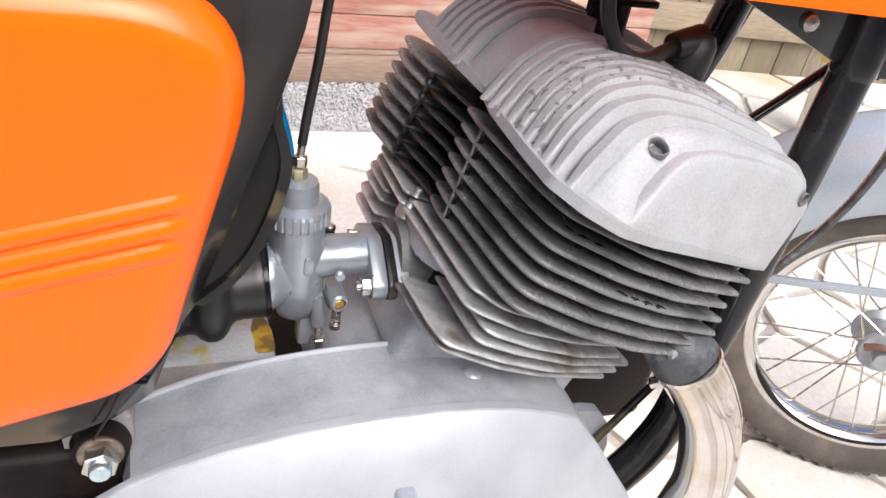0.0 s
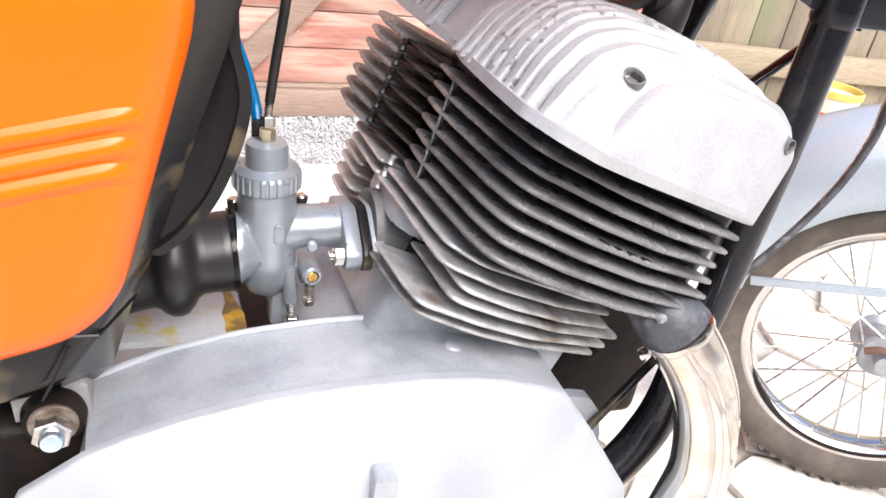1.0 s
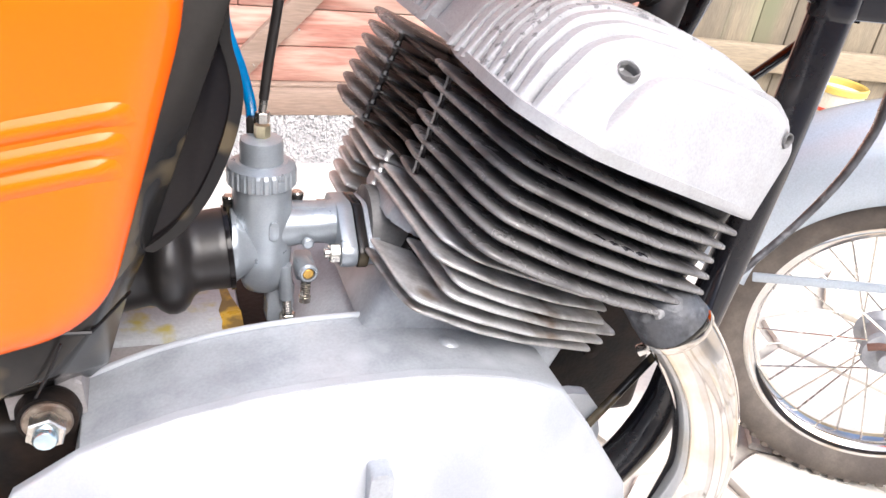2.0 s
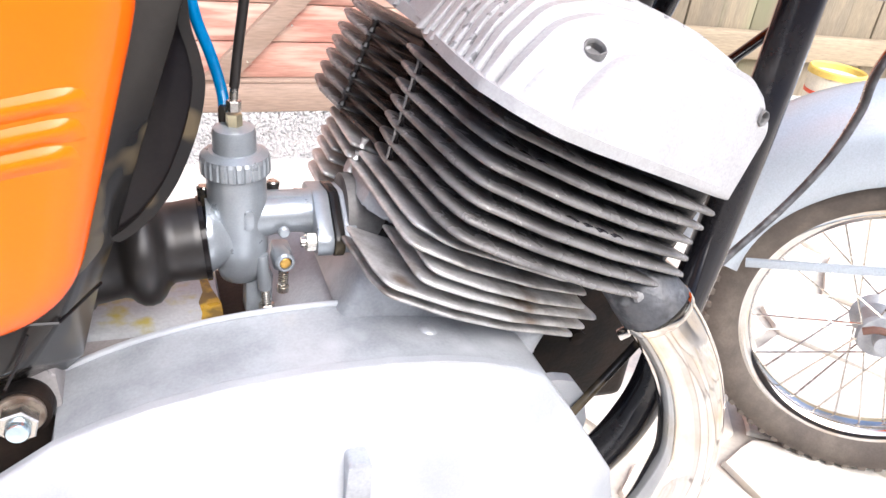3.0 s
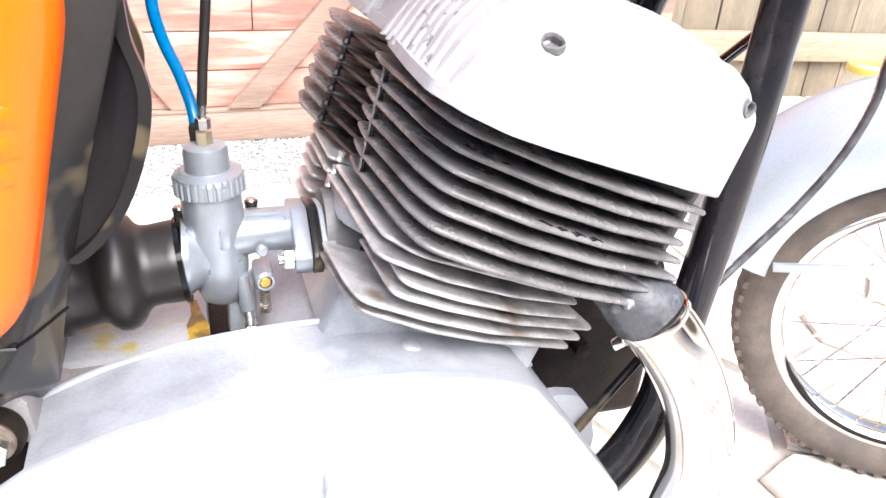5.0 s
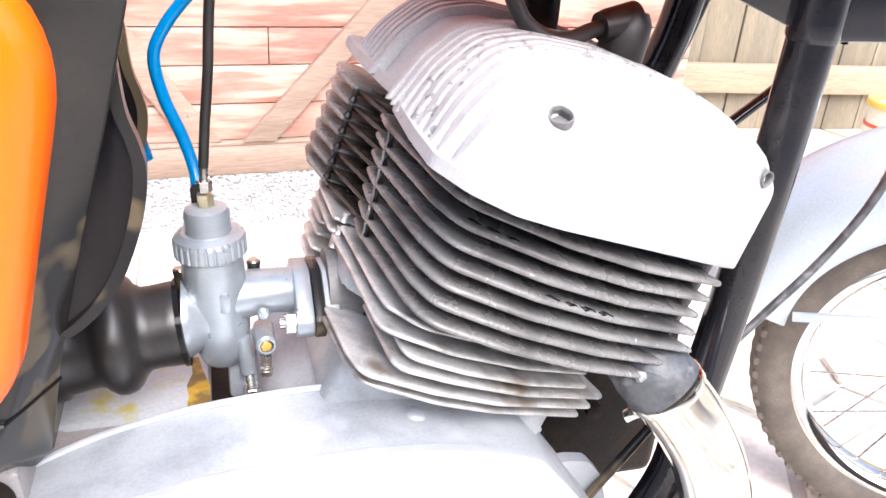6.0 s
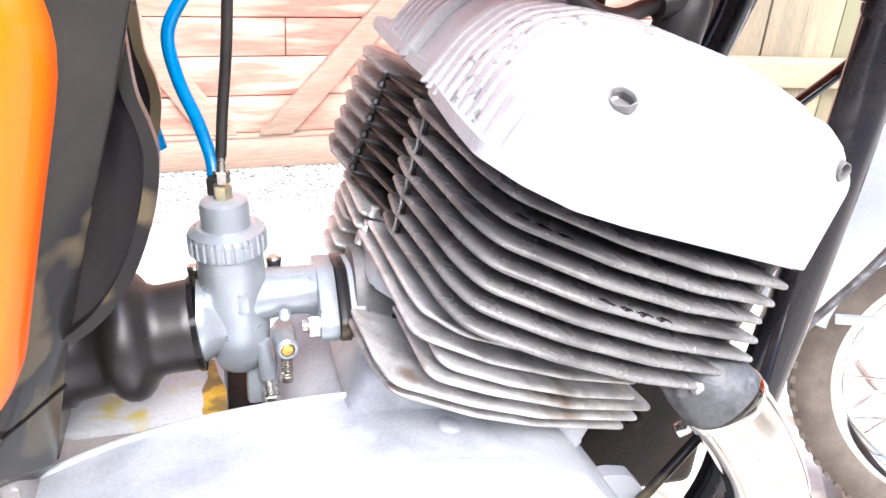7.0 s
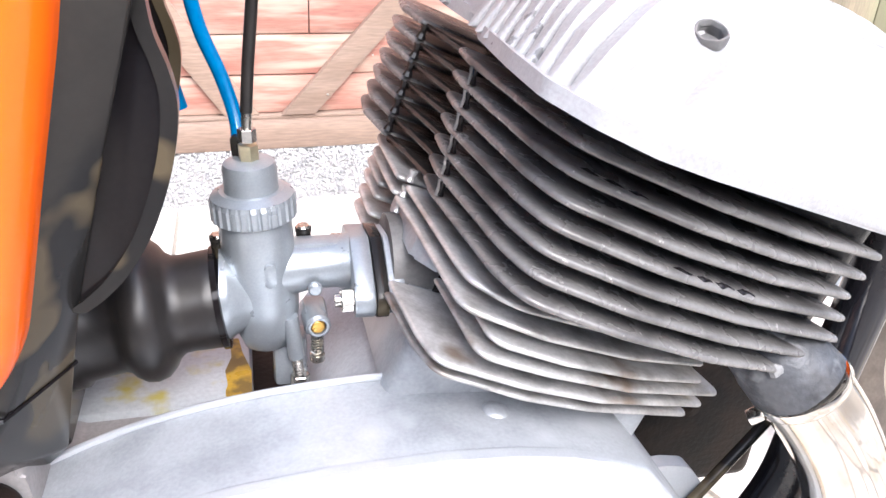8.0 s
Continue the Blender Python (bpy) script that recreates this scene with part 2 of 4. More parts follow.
def axis(at, way):
    """A matrix that lays local z along way, with its origin at a point."""
    return Matrix.Translation(at) @ Vector(way).to_track_quat("Z", "Y").to_matrix().to_4x4()


def hexagon(r, h, at, way, turn=0.0):
    bm = bmesh.new()
    prism(bm, [(r * math.cos(turn + i * math.pi / 3), r * math.sin(turn + i * math.pi / 3)) for i in range(6)], 0, h, r * 0.08, 1)
    bm.transform(axis(at, way))
    return bm


GROUND = -0.03
WALL_Y, WALL_TURN = 1.36, 4.5
XZ = pose(0, 0, 0, 90, 0, 0)

# ---- the yard ----
bm = bmesh.new()
bmesh.ops.create_grid(bm, x_segments=40, y_segments=40, size=60.0)
bm.transform(Matrix.Translation((0, 0, GROUND - 0.010)))
ground = tagged(part("ground", bm, JOINT), "yard of pale irregular flagstones in grey mortar", "ground", kind="structure")

wall = thing("wall_north", "shed wall of red washed timber boards with brown trim", "wall", kind="structure", at=(0, WALL_Y, 0))
wall.rotation_euler = (0, 0, radians(WALL_TURN))


def wall_part(name, x0, x1, y0, y1, z0, z1, mat, bevel=0.002):
    return part(name, box(x0, x1, y0, y1, z0, z1, bevel), mat, wall)


wall_part("wall_panel", -4, 1.15, 0.03, 0.12, GROUND, 2.4, BROWN_WOOD)
wall_part("baseboard", -4, 1.15, -0.034, 0.029, 0.035, 0.098, BROWN_WOOD, 0.004)
wall_part("batten", -4, 1.15, -0.016, 0.029, 0.0985, 0.107, BROWN_WOOD, 0.002)
BOARDS = [(0.107, 0.191, (-4, -1.1, 1.15)), (0.191, 0.278, (-4, -0.9, 1.15)), (0.278, 0.361, (-4, -1.4, 0.023, 1.15)), (0.361, 0.53, (-4, -0.7, 1.15)), (0.53, 0.70, (-4, -0.25, 0.6, 1.15)), (0.70, 0.87, (-4, -1.0, 0.2, 1.15)), (0.87, 1.04, (-4, 0.4, 1.15)), (1.04, 1.21, (-4, -0.5, 1.15)), (1.21, 1.38, (-4, 0.1, 1.15)), (1.38, 1.55, (-4, -0.8, 1.15)), (1.55, 1.72, (-4, 0.3, 1.15))]
for k, (z0, z1, cuts) in enumerate(BOARDS):
    for a, b in zip(cuts, cuts[1:]):
        y = 0.001 * ((k * 7) % 4)
        wall_part("plank", a + 0.0008, b - 0.0008, y, 0.0285, z0 + 0.0012, z1 - 0.0012, RED_WOOD, 0.003)
bm = bmesh.new()
prism(bm, [(-0.042, 0.108), (0.030, 0.108), (0.86, 1.02), (0.79, 1.02)], 0.002, 0.022, 0.002)
bm.transform(XZ)
part("brace", bm, BROWN_WOOD, wall)
bm = bmesh.new()
prism(bm, [(-0.165, 0.108), (-0.09, 0.108), (-0.72, 1.02), (-0.80, 1.02)], 0.002, 0.014, 0.002)
bm.transform(XZ)
part("brace", bm, BROWN_WOOD, wall)
for x, z in ((0.058, 0.152), (0.157, 0.237), (-0.16, 0.17)):
    bm = lathe([(0.0028, -0.0005), (0.0028, 0.0008), (0.0, 0.0012)], 8, axis((x, -0.0225 if x > 0 else -0.0145, z), (0, -1, 0)))
    part("nail", bm, STEEL, wall)

fence = thing("wall_east", "weathered pale timber board fence with a rail", "fence", kind="structure", at=(1.5, 1.78, 0))
fence.rotation_euler = (0, 0, radians(-4))
for k in range(26):
    x = -0.35 + k * 0.128
    part("plank", box(x, x + 0.124 + 0.003 * (k % 2), 0.002 * (k % 3), 0.02, GROUND, 1.5, 0.003), FENCE_WOOD, fence)
part("rail", box(-0.4, 3.0, -0.04, -0.001, 0.102, 0.195, 0.006), RAIL_WOOD, fence)
part("post", box(1.05, 1.12, -0.16, -0.08, GROUND, 0.9, 0.005), RAIL_WOOD, fence)

# Unseen wall behind the camera, added dark to tone down reflections.
far = part("wall_south", box(-6, 6, -4.2, -4.0, GROUND, 2.4, 0.01), UNSEEN_WALL)
tagged(far, "plain brown unseen wall, added to darken reflections", "wall", kind="structure")

# ---- yellow tub by the fence ----
tub = thing("tub", "yellow and cream plastic tub standing by the fence", "tub", at=(1.66, 1.22, GROUND))
TUB = Matrix.Diagonal((0.75, 0.75, 1.0, 1.0))
part("body", lathe([(0.0, 0.0), (0.075, 0.0), (0.082, 0.01), (0.098, 0.235)], 32, TUB), material("cream_plastic", (0.66, 0.62, 0.5), 0.5, 0, (0.6, 0.55, 0.42), 0.6, 15, 200, 0.02), tub)
part("rim", lathe([(0.096, 0.232), (0.104, 0.234), (0.105, 0.25), (0.100, 0.254), (0.094, 0.250), (0.088, 0.20)], 32, TUB), YELLOW, tub)
part("label", lathe([(0.0962, 0.180), (0.0970, 0.190)], 32, TUB), material("red_label", (0.6, 0.08, 0.03), 0.5, 0, (0.5, 0.07, 0.03)), tub, "red printed band")

# ---- motorcycle ----
bike = thing("motorcycle", "orange two-stroke motorcycle with a large finned engine", "motorcycle", at=(0, 0, GROUND))
bike.location = (0, 0, 0)

# cylinder, tilted forward
CYL = Matrix.Translation((0.05, 0, 0.45)) @ pose(0, 0, 0, 0, 21.3, 0)
# Core coloured near black to stand for shade deep between the fins.
bm = bmesh.new()
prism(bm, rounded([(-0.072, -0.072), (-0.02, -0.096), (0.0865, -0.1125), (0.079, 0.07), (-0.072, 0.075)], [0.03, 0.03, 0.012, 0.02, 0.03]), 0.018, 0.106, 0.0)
cylinder = part("cylinder", bm, FIN_OILY_SHADED, bike, "sooty dark finned cylinder, core blackened as shade between the fins", m=CYL)
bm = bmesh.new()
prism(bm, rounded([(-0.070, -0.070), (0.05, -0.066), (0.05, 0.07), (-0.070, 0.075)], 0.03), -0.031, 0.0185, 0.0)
part("lower_barrel", bm, FIN_OILY_SHADED, cylinder, m=CYL)
UPPER = [0.0940 - 0.0111 * k for k in range(7)]


def fin(w, outline, mat, thick=0.0042, label=""):
    """A cast fin with a full round rim and a slight draft towards its root."""
    bm = bmesh.new()
    k, half = len(outline), thick / 2
    turn = sum(outline[i - 1].x * p.y - p.x * outline[i - 1].y for i, p in enumerate(outline))
    side = 1.0 if turn > 0 else -1.0
    inward = []
    for i in range(k):
        e = (outline[(i + 1) % k] - outline[i - 1]).normalized()
        inward.append(Vector((-e.y, e.x)) * side)
    rim = [(0.0034, 1.0), (0.0020, 0.90), (0.0011, 0.74), (0.0004, 0.46), (0.0, 0.0)]
    rows = []
    for d, h in rim + [(d, -h) for d, h in rim[-2::-1]]:
        rows.append([bm.verts.new((p.x + n.x * d, p.y + n.y * d, w - half + half * h)) for p, n in zip(outline, inward)])
    for a, b in zip(rows, rows[1:]):
        for i in range(k):
            bm.faces.new((a[i], a[(i + 1) % k], b[(i + 1) % k], b[i]))
    for row in (rows[0], rows[-1]):
        cap = bm.faces.new(row)
        bmesh.ops.inset_region(bm, faces=[cap], thickness=0.0008)
    return part("fin", bm, mat, cylinder, label, 85, CYL)


def web(u, v, w0, w1, mat, r=0.0014, lean=0.0):
    part("web", tube([(u, v, w0), (u + lean / 2, v, (w0 + w1) / 2), (u + lean, v, w1)], [r * 1.7, r, r * 1.7], 8, 3), mat, cylinder, m=CYL)


TIPS = (0.086, 0.085, 0.084, 0.0895, 0.094, 0.094, 0.088)
for k, w in enumerate(UPPER):
    f = k / 6
    back, tip = 0.0105 * f, TIPS[k]
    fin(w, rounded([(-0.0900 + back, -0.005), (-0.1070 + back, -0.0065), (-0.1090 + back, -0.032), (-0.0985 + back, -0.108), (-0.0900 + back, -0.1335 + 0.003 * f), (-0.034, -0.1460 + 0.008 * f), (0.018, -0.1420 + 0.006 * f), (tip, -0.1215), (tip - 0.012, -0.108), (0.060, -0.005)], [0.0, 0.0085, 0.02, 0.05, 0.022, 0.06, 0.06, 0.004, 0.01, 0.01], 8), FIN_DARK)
    fin(w - 0.003, rounded([(-0.082, -0.035), (-0.089, -0.008), (-0.102 + back * 0.4, 0.030), (-0.1090 + back * 0.4, 0.052), (0.075, 0.052), (0.07, -0.035)], [0.004, 0.03, 0.03, 0.0, 0.0, 0.01], 8), FIN_OILY_SHADED)
    fin(w - 0.002, rounded([(-0.1115 + back * 0.4, 0.0525), (-0.1180 + back * 0.3, 0.085), (-0.110, 0.138), (0.08, 0.12), (0.075, 0.0525)], [0.004, 0.02, 0.035, 0.01, 0.0], 8), FIN_DARK)
    if k < 6:
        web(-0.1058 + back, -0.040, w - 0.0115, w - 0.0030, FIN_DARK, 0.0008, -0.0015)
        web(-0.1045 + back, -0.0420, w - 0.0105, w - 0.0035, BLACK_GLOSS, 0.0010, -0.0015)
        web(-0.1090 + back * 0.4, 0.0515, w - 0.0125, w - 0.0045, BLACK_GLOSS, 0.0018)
for w, run in ((UPPER[3], ((-0.030, -0.1372), (-0.018, -0.1385), (-0.008, -0.1382), (0.004, -0.1378), (0.016, -0.1368))), (UPPER[1], ((-0.083, -0.1260), (-0.074, -0.1300), (-0.064, -0.1335), (-0.054, -0.1360)))):
    for a, (p, q) in enumerate(zip(run, run[1:])):
        path = [(p[0] * (1 - t) + q[0] * t, p[1] * (1 - t) + q[1] * t + 0.0007 * math.sin(9 * t + a), w - 0.0002) for t in (0.05, 0.3, 0.6, 0.9)]
        part("oil_smear", tube(path, [0.0004, 0.0016, 0.0011, 0.0004], 8, 3, squash=0.6), BLACK_GLOSS, cylinder, "black oil smear", m=CYL)
# bright lower fins: two long ones, two set back behind the transfer port, two long ones over the base
LOWER = [
    (0.0145, [(-0.0995, 0.004), (-0.0960, -0.035), (-0.0925, -0.080), (-0.0895, -0.0965), (-0.070, -0.112), (0.02, -0.107), (0.07, -0.09), (0.06, 0.004)], [0.005, 0.03, 0.02, 0.012, 0.03, 0.03, 0.006, 0.01]),
    (0.0055, [(-0.1010, 0.010), (-0.0970, -0.033), (-0.0920, -0.107), (-0.050, -0.1150), (0.0, -0.1105), (0.054, -0.0955), (0.05, 0.010)], [0.005, 0.03, 0.014, 0.04, 0.05, 0.005, 0.01]),
    (-0.0035, [(-0.076, -0.062), (-0.0745, -0.114), (-0.035, -0.1160), (0.01, -0.1105), (0.058, -0.0965), (0.06, -0.062)], [0.003, 0.014, 0.04, 0.05, 0.005, 0.01]),
    (-0.0120, [(-0.082, -0.045), (-0.0765, -0.1135), (-0.040, -0.1145), (0.01, -0.1095), (0.082, -0.0885), (0.07, -0.045)], [0.003, 0.013, 0.04, 0.06, 0.008, 0.01]),
    (-0.0235, [(-0.1015, -0.038), (-0.0960, -0.088), (-0.0900, -0.1075), (-0.045, -0.1105), (0.0, -0.1065), (0.082, -0.0835), (0.06, -0.038)], [0.004, 0.03, 0.013, 0.05, 0.06, 0.006, 0.01]),
    (-0.0340, [(-0.0980, -0.030), (-0.0915, -0.080), (-0.0835, -0.0985), (-0.036, -0.1030), (0.003, -0.0990), (0.080, -0.0795), (0.06, -0.030)], [0.004, 0.03, 0.013, 0.05, 0.06, 0.006, 0.01]),
]
for k, (w, outline, radii) in enumerate(LOWER):
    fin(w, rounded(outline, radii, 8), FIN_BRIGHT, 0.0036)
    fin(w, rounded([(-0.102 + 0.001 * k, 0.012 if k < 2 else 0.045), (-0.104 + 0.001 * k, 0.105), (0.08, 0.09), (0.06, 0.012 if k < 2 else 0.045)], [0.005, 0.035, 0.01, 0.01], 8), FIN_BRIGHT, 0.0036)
for w0, w1, r in ((0.0150, 0.0215, 0.0016), (0.0060, 0.0115, 0.0018), (-0.0040, 0.0022, 0.0014)):
    web(-0.0965, 0.006, w0, w1, FIN_BRIGHT, r)
# bright boss of the transfer port under the second fin, and the base flange
bm = bmesh.new()
prism(bm, rounded([(-0.094, -0.034), (-0.080, -0.046), (-0.062, -0.046), (-0.062, 0.03), (-0.094, 0.03)], 0.006, 4), -0.0105, 0.0020, 0.002)
part("port_boss", bm, CASE, cylinder, "bright machined boss behind the gasket", m=CYL)
bm = bmesh.new()
prism(bm, rounded([(-0.084, -0.060), (0.07, -0.066), (0.07, 0.062), (-0.084, 0.062)], 0.010), -0.080, -0.030, 0.002)
part("base_flange", bm, CASE, cylinder, "bright machined base flange", m=CYL)
part("base_nut", lathe([(0.0090, -0.008), (0.0086, -0.001), (0.0072, 0.0016), (0.0045, 0.0029), (0.0, 0.0033)], 20), CASE, cylinder, "rounded bright nut", m=CYL @ Matrix.Translation((-0.030, -0.0770, -0.0620)))
part("intake_port", tube([(-0.047, 0.002, 0.453), (0.0, 0.002, 0.453)], 0.027, 20, 1), HEAD_DIRTY, cylinder)

# cylinder head: two plates that meet in a step, a core and upright fins that run fore and aft
bm = bmesh.new()
prism(bm, rounded([(-0.1035, -0.0125), (-0.1125, -0.045), (-0.1165, -0.100), (-0.1165, -0.138), (-0.103, -0.159), (-0.083, -0.1690), (-0.056, -0.1652), (0.070, -0.1285), (0.084, -0.1225), (0.080, -0.0125)], [0.004, 0.03, 0.05, 0.016, 0.016, 0.012, 0.03, 0.01, 0.004, 0.0], 6), 0.1035, 0.1100, 0.0018)
head = part("cylinder_head", bm, HEAD, bike, "bead-blasted pale aluminium cylinder head", m=CYL)
bm = bmesh.new()
prism(bm, rounded([(-0.1045, -0.0123), (-0.1100, 0.030), (-0.1130, 0.070), (-0.112, 0.150), (0.080, 0.12), (0.080, -0.0123)], [0.003, 0.04, 0.03, 0.045, 0.02, 0.0], 6), 0.1050, 0.1120, 0.0018)
part("head_plate", bm, HEAD, head, m=CYL)


def head_profile(lift=0.0, rear=0.0, front=0.084):
    return rounded([(-0.1130 + rear, 0.1060), (-0.1035 + rear, 0.136 + lift), (-0.0890 + rear, 0.1590 + lift), (-0.066, 0.1715 + lift), (-0.030, 0.1785 + lift), (0.025, 0.1815 + lift), (0.055, 0.1780 + lift), (front - 0.006, 0.1660 + lift), (front + 0.003, 0.150), (front, 0.109)], [0, 0.05, 0.036, 0.05, 0.06, 0.06, 0.03, 0.015, 0.02, 0], 8)


def upright(prof, v, thick, lean=0.0, mat=HEAD):
    """A head fin, thicker at its root than at its crest."""
    bm = bmesh.new()
    prism(bm, prof, -v - thick / 2, -v + thick / 2, thick * 0.45, 4, inset=0.0012)
    for p in bm.verts:
        side = -p.co.z - v
        high = max(0.0, p.co.y - 0.108) / 0.07
        place = v + side * (1.25 - 0.35 * high) + lean * high
        if p.co.x > -0.06 and v < 0:
            place = max(place, side * 0.3 - 0.152 + (p.co.x + 0.047) * 0.27 + (p.co.y - 0.110) * (0.60 - 0.48 * (p.co.x + 0.09) / 0.17))
        p.co.z = -place
    bm.transform(CYL @ XZ)
    part("head_fin", bm, mat, head, "", 50)


for k in range(10):
    v = -0.0310 - 0.0125 * k
    upright(head_profile((0, 0, 0, 0, 0, -0.0005, -0.0010, -0.0025, -0.0055, -0.0100)[k], 0.002 if k == 9 else -0.0015, (0.070, 0.070, 0.071, 0.071, 0.072, 0.072, 0.072, 0.072, 0.071, 0.069)[k]), v, 0.0064, -0.2188 * v, HEAD_PITTED if 2 < k < 7 else HEAD)
for k in range(6):
    upright(head_profile(-0.0012 * max(0, k - 2), 0.001 * k), 0.0290 + 0.0145 * k, 0.0064, -0.002)
# Core under the head fins; its dark colour deepens the groove shade.
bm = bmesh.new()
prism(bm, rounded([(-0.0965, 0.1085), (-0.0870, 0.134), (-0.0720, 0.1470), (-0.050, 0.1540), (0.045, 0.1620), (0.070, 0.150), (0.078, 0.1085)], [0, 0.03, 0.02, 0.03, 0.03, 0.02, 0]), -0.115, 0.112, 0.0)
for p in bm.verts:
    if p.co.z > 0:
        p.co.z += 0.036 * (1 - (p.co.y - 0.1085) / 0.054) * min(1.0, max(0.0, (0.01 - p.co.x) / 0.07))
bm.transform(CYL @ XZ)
part("head_core", bm, HEAD_CORE, head, "grimy grooves between the head fins, darkened for shade")
bm = bmesh.new()
prism(bm, rounded([(-0.035, 0.15), (-0.005, 0.1670), (0.050, 0.1735), (0.077, 0.1625), (0.080, 0.1085), (-0.035, 0.1085)], [0.0, 0.03, 0.03, 0.015, 0, 0]), -0.112, 0.1165, 0.0015)
bm.transform(CYL @ XZ)
part("head_front", bm, HEAD, head)
bm = bmesh.new()
prism(bm, rounded([(-0.1060, 0.1095), (-0.0975, 0.136), (-0.0850, 0.1560), (-0.062, 0.1670), (0.0, 0.1725), (0.05, 0.15), (0.06, 0.1095)], [0, 0.03, 0.02, 0.03, 0.03, 0.02, 0]), -0.0225, 0.0135, 0.0015)
bm.transform(CYL @ XZ)
part("head_web", bm, HEAD, head, "broad smooth band between the fins")
# smooth sloping lands at the side of the head: one with a stud hole, one wide and flat


def land(prof, inner, label=""):
    """A smooth warped face inside a profile, with rounded rims and sides that go into the head."""
    bm = bmesh.new()
    c = Vector((0.008, 0.136))
    rows = []
    for f, sink in ((1.0, None), (1.0, 0.0050), (0.994, 0.0022), (0.98, 0.0007), (0.955, 0.0), (0.8, 0.0), (0.55, 0.0), (0.3, 0.0)):
        ring = []
        for p in prof:
            u, w = c + (Vector(p) - c) * f
            outer = -0.1600 + (u + 0.047) * 0.27 + (w - 0.110) * (0.60 - 0.48 * (u + 0.09) / 0.17)
            outer = max(outer, -0.1655)
            ring.append(bm.verts.new((u, inner + (u + 0.068) * 0.2 if sink is None else outer + sink, w)))
        rows.append(ring)
    for a, b in zip(rows, rows[1:]):
        for k in range(len(a)):
            bm.faces.new((a[k], a[(k + 1) % len(a)], b[(k + 1) % len(a)], b[k]))
    bm.faces.new(rows[-1])
    bm.faces.new(rows[0][::-1])
    return part("head_land", bm, HEAD, head, label, 60, CYL)


def glide(pts, steps=4):
    """Points along a smooth curve through the points given."""
    out = []
    for k in range(len(pts) - 1):
        a, b, c, d = (Vector(pts[min(max(k + q, 0), len(pts) - 1)]) for q in (-1, 0, 1, 2))
        for q in range(steps):
            f = q / steps
            out.append(0.5 * (2 * b + (c - a) * f + (2 * a - 5 * b + 4 * c - d) * f * f + (3 * b - a - 3 * c + d) * f ** 3))
    return out + [Vector(pts[-1])]


# a broad crest that bends down at the rear and carries the stud hole
inner_edge = glide([(-0.1020, -0.1470, 0.105), (-0.0945, -0.1413, 0.118), (-0.0875, -0.1365, 0.129), (-0.0790, -0.1305, 0.1415), (-0.0690, -0.1262, 0.1515), (-0.058, -0.1235, 0.1573), (-0.045, -0.1215, 0.1615), (-0.02, -0.1185, 0.1655), (0.03, -0.115, 0.1690), (0.055, -0.115, 0.1690), (0.073, -0.115, 0.1600), (0.078, -0.115, 0.150)])
outer_edge = glide([(-0.0850, -0.1660, 0.1065), (-0.0778, -0.1633, 0.1143), (-0.0690, -0.1505, 0.1228), (-0.0600, -0.1418, 0.1350), (-0.0510, -0.1362, 0.1442), (-0.0410, -0.1340, 0.1510), (-0.0300, -0.1310, 0.1550), (-0.0090, -0.1270, 0.1595), (0.0370, -0.1205, 0.1640), (0.0540, -0.1185, 0.1640), (0.0720, -0.1180, 0.1560), (0.077, -0.1180, 0.148)])
bm = bmesh.new()
rows = []
for k, (a, b) in enumerate(zip(inner_edge, outer_edge)):
    out = Vector((-0.5, -0.4, 0.76)) * 0.0032 * min(1.0, k / 8, (len(inner_edge) - 1 - k) / 22 + 0.15)
    drop = Vector((0.30, 0.0, -0.95)) if k < 20 else Vector((0.0, 0.0, -1.0))
    ring = [(a.x * 0.5, -0.110, 0.104), a + Vector((0, 0.0036, 0)) + drop * 0.010, a + Vector((0, 0.0028, 0)) + drop * 0.0030, a + Vector((0, 0.0014, 0)) + drop * 0.0008]
    ring += [a.lerp(b, f) + out * (1 - (2 * f - 1) ** 2) for f in (0.0, 0.12, 0.3, 0.5, 0.7, 0.88, 1.0)]
    ring += [(b.x * 0.5, b.y + 0.006, 0.104)]
    rows.append([bm.verts.new((p[0], p[1], max(p[2], 0.104 + 0.0001 * q))) for q, p in enumerate(ring)])
for a, b in zip(rows, rows[1:]):
    for k in range(len(a)):
        bm.faces.new((a[k], b[k], b[(k + 1) % len(a)], a[(k + 1) % len(a)]))
bm.faces.new(rows[0])
bm.faces.new(rows[-1][::-1])
bmesh.ops.recalc_face_normals(bm, faces=bm.faces)
stud_land = part("head_land", bm, HEAD, head, "", 60, CYL)
flat_land = land(rounded([(-0.0480, 0.1035), (-0.0540, 0.1055), (-0.0865, 0.1050), (-0.0615, 0.1380), (-0.0490, 0.1505), (-0.0280, 0.1578), (0.013, 0.1640), (0.060, 0.1675), (0.0850, 0.1530), (0.0830, 0.1035)], [0.002, 0.004, 0.004, 0.05, 0.022, 0.04, 0.06, 0.02, 0.014, 0.002], 6), -0.106, "smooth flat side of the head")


def bored(ob, m, r, deep):
    """Cuts a round hole into a part."""
    cutter = part("cutter", lathe([(r, -deep), (r, 0.02)], 28, m), HEAD_DIRTY)
    cut = ob.modifiers.new("hole", "BOOLEAN")
    cut.operation, cut.solver, cut.object = "DIFFERENCE", "EXACT", cutter
    bpy.context.view_layer.update()
    me = bpy.data.meshes.new_from_object(ob.evaluated_get(bpy.context.evaluated_depsgraph_get()))
    ob.modifiers.clear()
    ob.data = me
    bpy.data.objects.remove(cutter)


